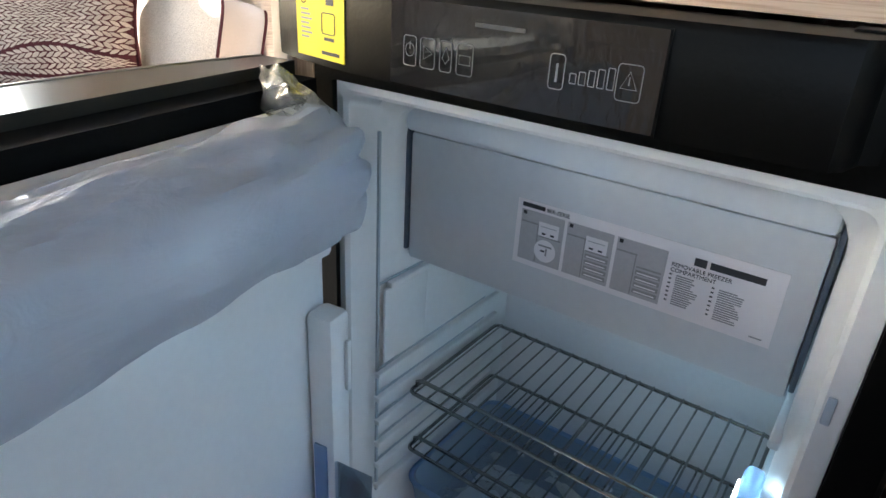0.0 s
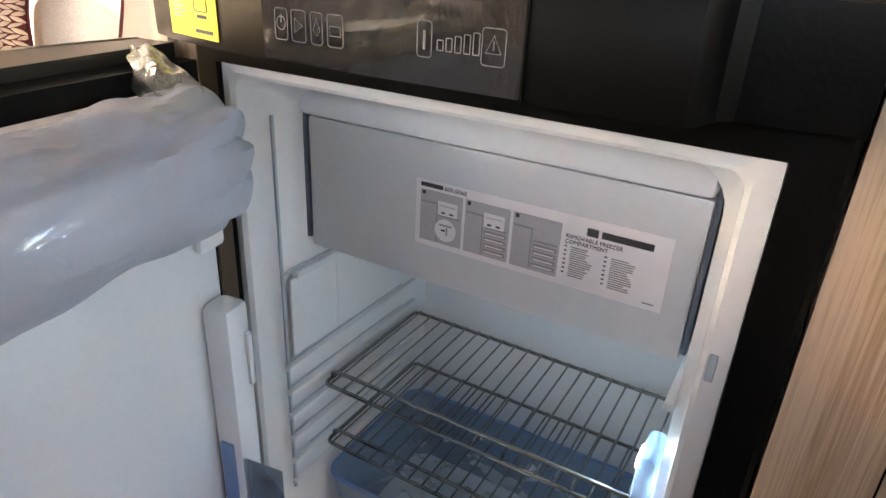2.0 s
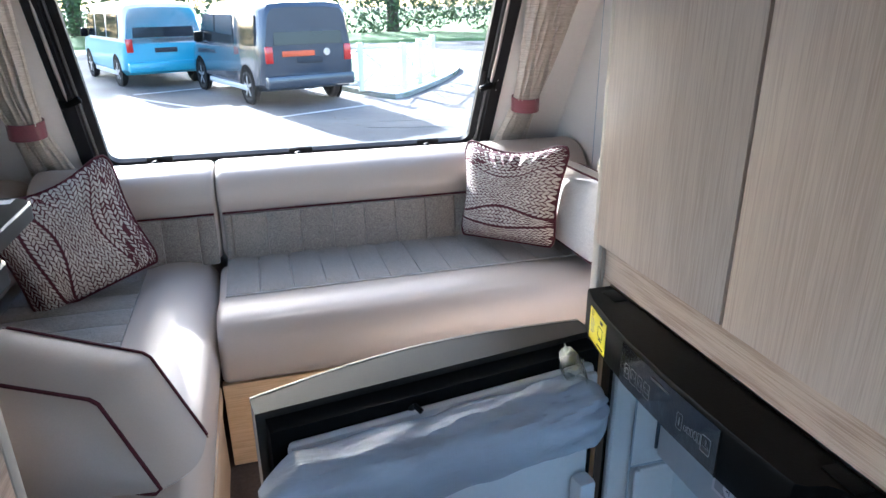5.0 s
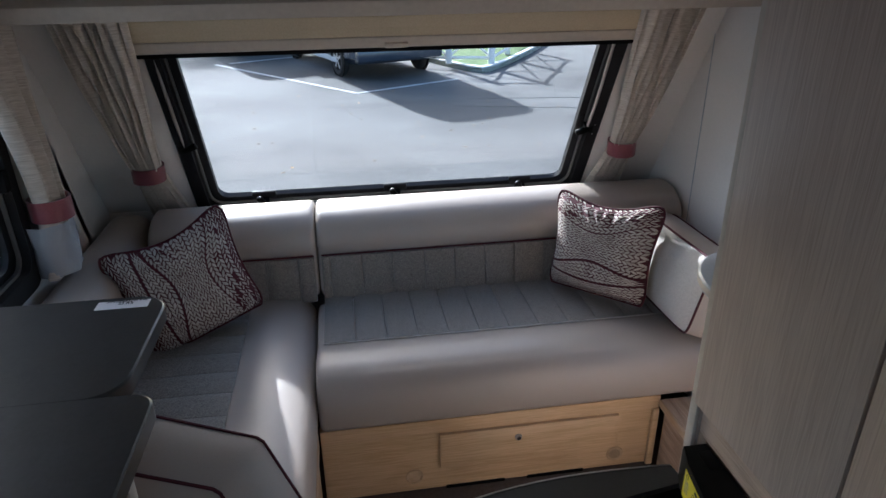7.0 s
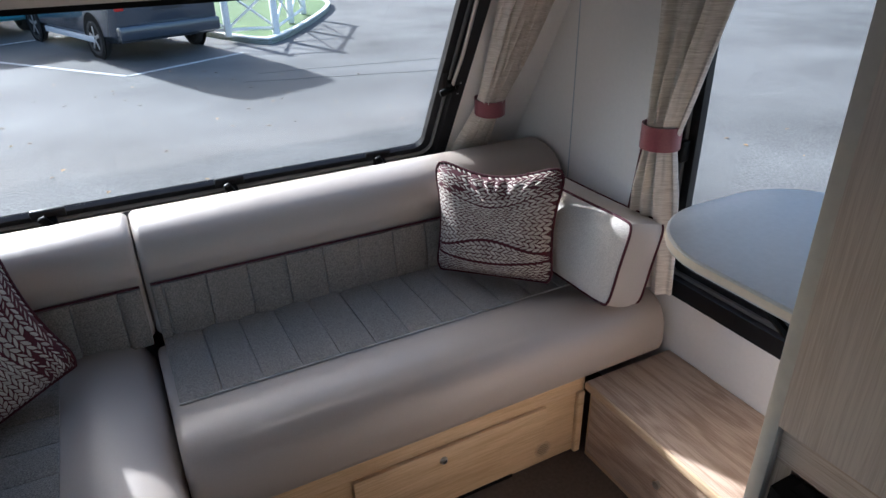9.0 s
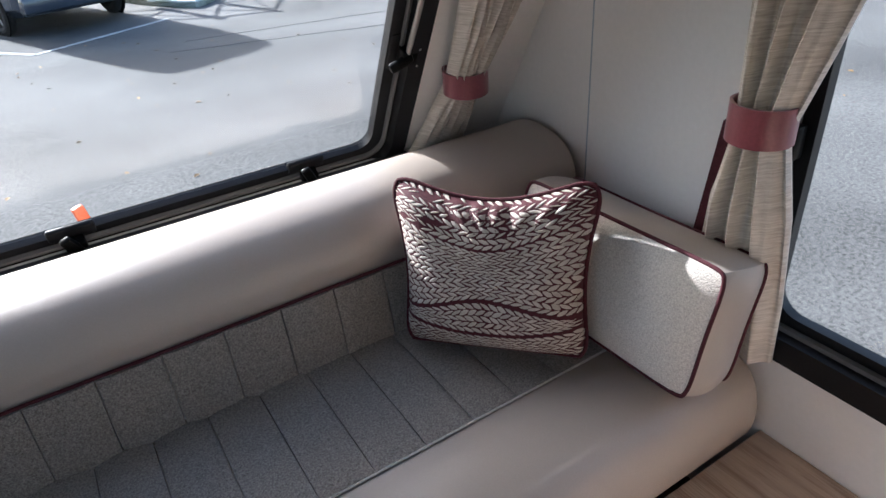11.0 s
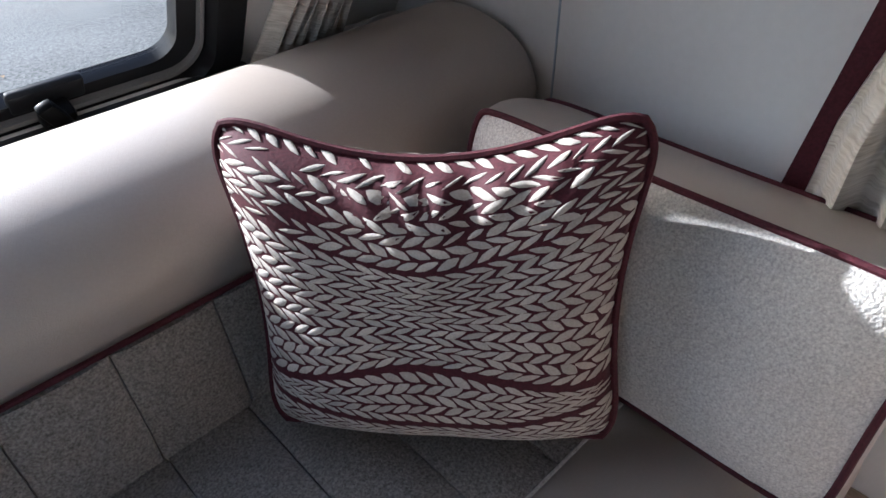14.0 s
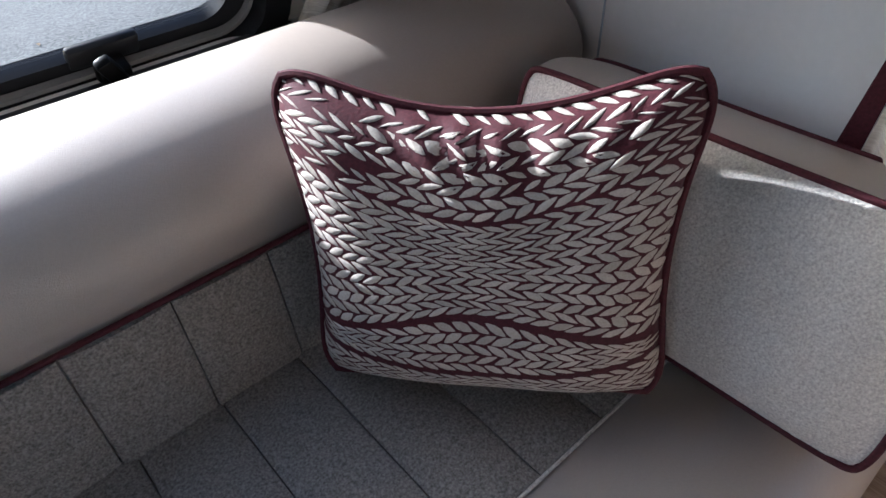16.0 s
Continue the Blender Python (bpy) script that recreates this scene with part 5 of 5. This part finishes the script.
TINT = surface("dark_glass", (0.015, 0.018, 0.022), (0.010, 0.012, 0.015), rough=0.06, scale=2)
TYRE = surface("tyre", (0.02, 0.02, 0.02), (0.012, 0.012, 0.012), rough=0.85, scale=60, bump=0.4)
RIM = surface("wheel_rim", (0.42, 0.42, 0.43), (0.33, 0.33, 0.34), rough=0.35, metal=0.8, scale=20)
REDLAMP = surface("red_lens", (0.60, 0.03, 0.02), (0.5, 0.02, 0.015), rough=0.15, coat=0.6)
structure("ground", box(-300, 300, -300, 300, GZ - 0.4, GZ), ASPHALT, "worn grey asphalt car park", "ground", 0)


def stripe(x0, y0, x1, y1, w=0.09):
    a, b = Vector((x0, y0)), Vector((x1, y1))
    n = (b - a).normalized().orthogonal() * w / 2
    pts = [a - n, b - n, b + n, a + n]
    bm = loft([[(p.x, p.y, GZ + 0.001) for p in pts], [(p.x, p.y, GZ + 0.006) for p in pts]])
    return structure("trim", bm, LINE, "worn white parking bay line", "road marking", 0)


stripe(-0.27, 10.8, -3.3, 14.9)
stripe(-0.27, 10.8, 1.7, 11.85)
stripe(-3.0, 15.0, -1.2, 16.0)
stripe(7.0, 24.0, 12.0, 24.6, 0.12)
stripe(9.0, 21.0, 13.5, 21.4, 0.12)
rnd = random.Random(9)
CRACK = surface("tar_seam", (0.09, 0.088, 0.085), (0.05, 0.05, 0.05), rough=0.95, scale=30)
for x0, y0, x1, y1 in ((1.2, 9.4, 6.5, 7.9), (1.5, 9.9, 7.5, 9.0)):
    pts = [Vector((x0 + (x1 - x0) * k / 16, y0 + (y1 - y0) * k / 16 + 0.05 * rnd.random())) for k in range(17)]
    bm = loft([[(p.x, p.y - 0.012, GZ + 0.001), (p.x, p.y + 0.012, GZ + 0.001), (p.x, p.y + 0.012, GZ + 0.004), (p.x, p.y - 0.012, GZ + 0.004)] for p in pts])
    structure("trim", bm, CRACK, "dark tar seam across the asphalt", "road marking", 0)
DEAD = surface("dry_leaf", (0.36, 0.22, 0.09), (0.22, 0.13, 0.06), rough=0.8, scale=40, island=0.4)
vs, fs = [], []
for _ in range(170):
    x, y, a, s = rnd.uniform(-4, 6), rnd.uniform(2.3, 11), rnd.random() * 6.28, rnd.uniform(0.012, 0.03)
    k = len(vs)
    vs += [(x + s * 1.4 * math.cos(a), y + s * 1.4 * math.sin(a), GZ + 0.004), (x - s * 0.7 * math.sin(a), y + s * 0.7 * math.cos(a), GZ + 0.014),
           (x - s * 1.4 * math.cos(a), y - s * 1.4 * math.sin(a), GZ + 0.005), (x + s * 0.7 * math.sin(a), y - s * 0.7 * math.cos(a), GZ + 0.009)]
    fs.append((k, k + 1, k + 2, k + 3))
me = bpy.data.meshes.new("fallen_leaves")
me.from_pydata(vs, [], fs)
me.materials.append(DEAD)
tagged(part("fallen_leaves", me, DEAD), "scattered dry leaves on the asphalt", "leaves", "", "stuff")


def van(name, at, heading, paint, upper, label, parcel):
    """Panel van, nose along +x before it is placed."""
    t = thing(name, (*at, GZ), label, "van", "parked vans")
    m = pose(*at, GZ, 0, 0, heading)
    L, W, H = 4.85, 0.93, 1.92

    def section(x, zl, zb, zr, wl, wb, wr):
        half = [(wl * 0.9, zl), (wl, zl + 0.12), (wb, zb), (wb * 0.985, zb + 0.10), (wr + 0.03, zr - 0.16), (wr - 0.06, zr - 0.03), (wr * 0.5, zr)]
        return [m @ Vector((x, -y, z)) for y, z in half] + [m @ Vector((x, y, z)) for y, z in half[::-1]]
    st = [(0.0, 0.42, 0.98, 1.80, 0.88, 0.88, 0.74), (0.06, 0.32, 1.0, 1.88, 0.92, 0.92, 0.78), (0.5, 0.28, 1.0, H, W, W, 0.82), (1.6, 0.28, 1.0, H + 0.01, W, W, 0.83), (2.9, 0.28, 1.0, H, W, W, 0.82),
          (3.35, 0.28, 1.0, 1.84, W, W, 0.78), (4.0, 0.28, 0.98, 1.26, W, W, 0.78), (4.55, 0.30, 0.80, 1.02, 0.90, 0.88, 0.74), (4.80, 0.34, 0.62, 0.84, 0.80, 0.78, 0.68), (L, 0.40, 0.55, 0.70, 0.72, 0.70, 0.62)]
    body = part("body", loft([section(*s) for s in st]), paint, t, smooth=35)
    if upper is not None:
        part("roof", loft([section(x, zb + 0.02, zb + 0.05, zr + 0.006, wb + 0.004, wb + 0.004, wr + 0.006) for x, zl, zb, zr, wl, wb, wr in st[:6]]), upper, t, "white upper body", smooth=35)

    def pane_at(name, corners, mat, lab=""):
        q = [Vector(c) for c in corners]
        nrm = (q[1] - q[0]).cross(q[2] - q[0]).normalized() * 0.012
        bm = loft([[m @ (p - nrm) for p in q], [m @ (p + nrm) for p in q]])
        return part(name, bm, mat, t, lab, smooth=0)
    pane_at("rear_window", [(-0.005, -0.70, 1.14), (-0.005, 0.70, 1.14), (0.035, 0.64, 1.68), (0.035, -0.64, 1.68)], TINT, "dark rear window")
    for sy in (-1, 1):
        for x0, x1 in ((0.35, 1.45), (1.55, 2.6), (2.7, 3.45)):
            z1 = 1.66
            pane_at("side_window", [(x0, sy * 0.925, 1.12), (x1 + (0.25 if x1 > 3 else 0), sy * 0.925, 1.12), (x1, sy * 0.868, z1), (x0 + 0.04, sy * 0.868, z1)], TINT)
        part("tail_lamp", moved(box(-0.022, 0.10, sy * 0.80 - 0.075, sy * 0.80 + 0.075, 0.82, 1.12, 0.02), m), REDLAMP, t)
        part("mirror", moved(box(3.45, 3.55, sy * 1.03 - 0.09, sy * 1.03 + 0.09, 1.08, 1.30, 0.03), m), BLACK, t)
        part("sill", moved(box(0.95, 3.3, sy * 0.925 - 0.02, sy * 0.925 + 0.02, 0.26, 0.36, 0.01), m), SILL, t)
        for wx in (0.93, 3.93):
            wheel = part("wheel", moved(tube([(0.255 * math.cos(a), 0.255 * math.sin(a), 0) for a in [2 * math.pi * k / 28 for k in range(28)]], 0.085, 10, loop=True), m @ pose(wx, sy * 0.86, 0.335, 90)), TYRE, t)
            bm = bmesh.new()
            bmesh.ops.create_cone(bm, cap_ends=True, segments=28, radius1=0.215, radius2=0.20, depth=0.05)
            part("hub", moved(bm, m @ pose(wx, sy * 0.90, 0.335, 90)), BLACK_MATT, wheel)
            for k in range(5):
                bm = box(-0.03, 0.03, 0.02, 0.205, -0.014, 0.014, 0.008)
                part("spoke", moved(bm, m @ pose(wx, sy * 0.925, 0.335, 90) @ pose(0, 0, 0, 0, 0, 72 * k)), RIM, wheel)
            bm = bmesh.new()
            bmesh.ops.create_cone(bm, cap_ends=True, segments=28, radius1=0.40, radius2=0.40, depth=0.02)
            part("arch", moved(bm, m @ pose(wx, sy * 0.924, 0.36, 90)), BLACK_MATT, t)
    part("bumper", moved(box(-0.10, 0.16, -0.90, 0.90, 0.36, 0.60, 0.05), m), paint, t)
    part("plate", moved(box(-0.020, -0.006, -0.26, 0.26, 0.80, 0.91, 0.004), m), parcel, t, "dark number plate")
    if upper is None:
        part("plate_trim", moved(box(-0.024, -0.006, -0.10, 0.55, 0.93, 1.03, 0.01), m), ORANGE, t, "orange reflective strip")
        bm = bmesh.new()
        bmesh.ops.create_cone(bm, cap_ends=True, segments=20, radius1=0.07, radius2=0.06, depth=0.02)
        part("badge", moved(bm, m @ pose(-0.015, -0.35, 0.99, 0, 90, 0)), CHROME, t, "round chrome badge")
    return t


post = thing("jockey_wheel_post", (-0.334, 2.65, GZ), "slim grey drawbar post with an orange plastic cap", "post")
part("pole", tube([(-0.334, 2.65, GZ), (-0.334, 2.65, 0.0), (-0.334, 2.65, 0.325)], 0.018, 12), STEEL, post)
part("cap", moved(box(-0.019, 0.019, -0.014, 0.014, 0.0, 0.075, 0.006), pose(-0.334, 2.65, 0.325, 0, -10, 20)), ORANGE, post, "orange plastic cap")
SILL = surface("bright_sill", (0.55, 0.56, 0.58), (0.48, 0.49, 0.51), rough=0.3, scale=10)
van("van", (0.62, 12.15), 109.5, GREY_VAN, None, "slate grey camper van parked tail towards the caravan", INK)
van("van", (-2.35, 16.4), 112, BLUE_VAN, WHITE_VAN, "turquoise and white camper van parked behind the grey van", INK)

# kerbed lawn with white ranch fence
island = []
for x, y in ((2.05, 12.25), (2.75, 12.75), (5.0, 16.6), (5.6, 18.6), (5.2, 20.5), (3.6, 22.0), (0.8, 22.4), (-0.4, 20.0)):
    island.append((x, y))
island = [tuple(p) for p in smoothed(island, 2)]
cxy = Vector((2.6, 18.0))
structure("lawn", loft([[(x, y, GZ) for x, y in island], [(x, y, GZ + 0.09) for x, y in island]]), GRASS, "kerbed grass island", "lawn", 0)
kerb = loft([[(x, y, GZ) for x, y in island], [(x, y, GZ + 0.12) for x, y in island], [tuple(Vector((x, y)) * 0.965 + cxy * 0.035) + (GZ + 0.12,) for x, y in island], [tuple(Vector((x, y)) * 0.965 + cxy * 0.035) + (GZ,) for x, y in island]], caps=False)
structure("kerb", kerb, WHITE, "white painted kerb around the grass", "kerb", 0)
fence = thing("ranch_fence", (2.5, 13.2, GZ), "white painted ranch fence with crossed braces", "fence")
FP = [(2.62, 12.95), (1.75, 13.2), (0.75, 14.0), (0.2, 15.4)]
FQ = [(2.62, 12.95), (3.3, 14.3), (4.0, 15.7)]
for line in (FP, FQ):
    for i, (x, y) in enumerate(line):
        if line is FQ and i == 0:
            continue
        part("post", box(x - 0.06, x + 0.06, y - 0.06, y + 0.06, GZ + 0.1, GZ + 1.08, 0.008), WHITE, fence)
    for (xa, ya), (xb, yb) in zip(line, line[1:]):
        for z in (GZ + 0.22, GZ + 0.98):
            part("rail", tube([(xa, ya, z), (xb, yb, z)], 0.035, 4), WHITE, fence, smooth=0)
        part("brace", tube([(xa, ya, GZ + 0.24), (xb, yb, GZ + 0.96)], 0.025, 4), WHITE, fence, smooth=0)
        part("brace", tube([(xa, ya, GZ + 0.96), (xb, yb, GZ + 0.24)], 0.025, 4), WHITE, fence, smooth=0)


def leaf_cloud(centres, count, size, seed):
    """Many small leaves scattered through soft clumps."""
    rnd = random.Random(seed)
    vs, fs = [], []
    for _ in range(count):
        c, r = centres[rnd.randrange(len(centres))]
        d = Vector((rnd.gauss(0, 1), rnd.gauss(0, 1), rnd.gauss(0, 1))).normalized() * (0.6 + 0.45 * rnd.random())
        p = Vector(c) + Vector((d.x * r[0], d.y * r[1], d.z * r[2]))
        a = Vector((rnd.gauss(0, 1), rnd.gauss(0, 1), rnd.gauss(0, 1))).normalized() * size * (0.6 + 0.8 * rnd.random())
        b = a.orthogonal().normalized() * a.length * 0.5
        k = len(vs)
        vs += [p - a, p + b, p + a, p - b]
        fs.append((k, k + 1, k + 2, k + 3))
    me = bpy.data.meshes.new("leaves")
    me.from_pydata([tuple(v) for v in vs], [], fs)
    me.materials.append(LEAF)
    return me


bank = structure("verge", loft([[(-60, 33.5, GZ), (70, 30.5, GZ), (70, 60, GZ), (-60, 60, GZ)], [(-60, 33.8, GZ + 0.12), (70, 30.8, GZ + 0.12), (70, 60, GZ + 1.2), (-60, 60, GZ + 1.2)]]), GRASS, "grass verge beyond the road", "lawn", 0)
rnd = random.Random(21)
cl = [((-40 + 1.6 * k + rnd.random(), 37.0 + rnd.random() * 1.5 - 0.03 * k, GZ + 1.2 + 0.6 * rnd.random()), (1.5, 1.2, 1.1 + 0.5 * rnd.random())) for k in range(58)]
hedge = tagged(part("hedge", leaf_cloud(cl, 26000, 0.14, 5), LEAF), "dense green mixed hedge along the verge", "hedge", "", "stuff")


def tree(x, y, h, seed, label):
    t = thing("tree", (x, y, GZ), label, "tree", "trees behind the road")
    rnd = random.Random(seed)
    bm = loft([[(x + 0.1 * math.sin(z) + r * math.cos(a), y + r * math.sin(a), GZ + z) for a in [2 * math.pi * k / 12 for k in range(12)]] for z, r in ((0, 0.5), (0.6, 0.36), (h * 0.4, 0.27), (h * 0.8, 0.10))])
    crowns = []
    for k in range(9):
        a = rnd.random() * 6.28
        z0, z1 = h * (0.35 + 0.05 * k), h * (0.5 + 0.06 * k)
        tip = (x + math.cos(a) * (3.2 - 0.2 * k), y + math.sin(a) * (3.2 - 0.2 * k), GZ + z1)
        tube([(x, y, GZ + z0), (x + math.cos(a) * 1.2, y + math.sin(a) * 1.2, GZ + (z0 + z1) / 2), tip], 0.07, 6, bm=bm)
        crowns.append((tip, (1.9, 1.9, 1.3)))
    crowns.append(((x, y, GZ + h), (2.2, 2.2, 1.6)))
    part("trunk", bm, BARK, t)
    part("crown", leaf_cloud(crowns, 5200, 0.17, seed + 1), LEAF, t)


tree(7.6, 37.5, 9.5, 31, "broad-leaved tree with a stout bare trunk behind the hedge")
tree(-9.0, 39, 10.5, 33, "broad-leaved tree behind the hedge")
tree(18.0, 38, 10.0, 35, "broad-leaved tree behind the hedge")
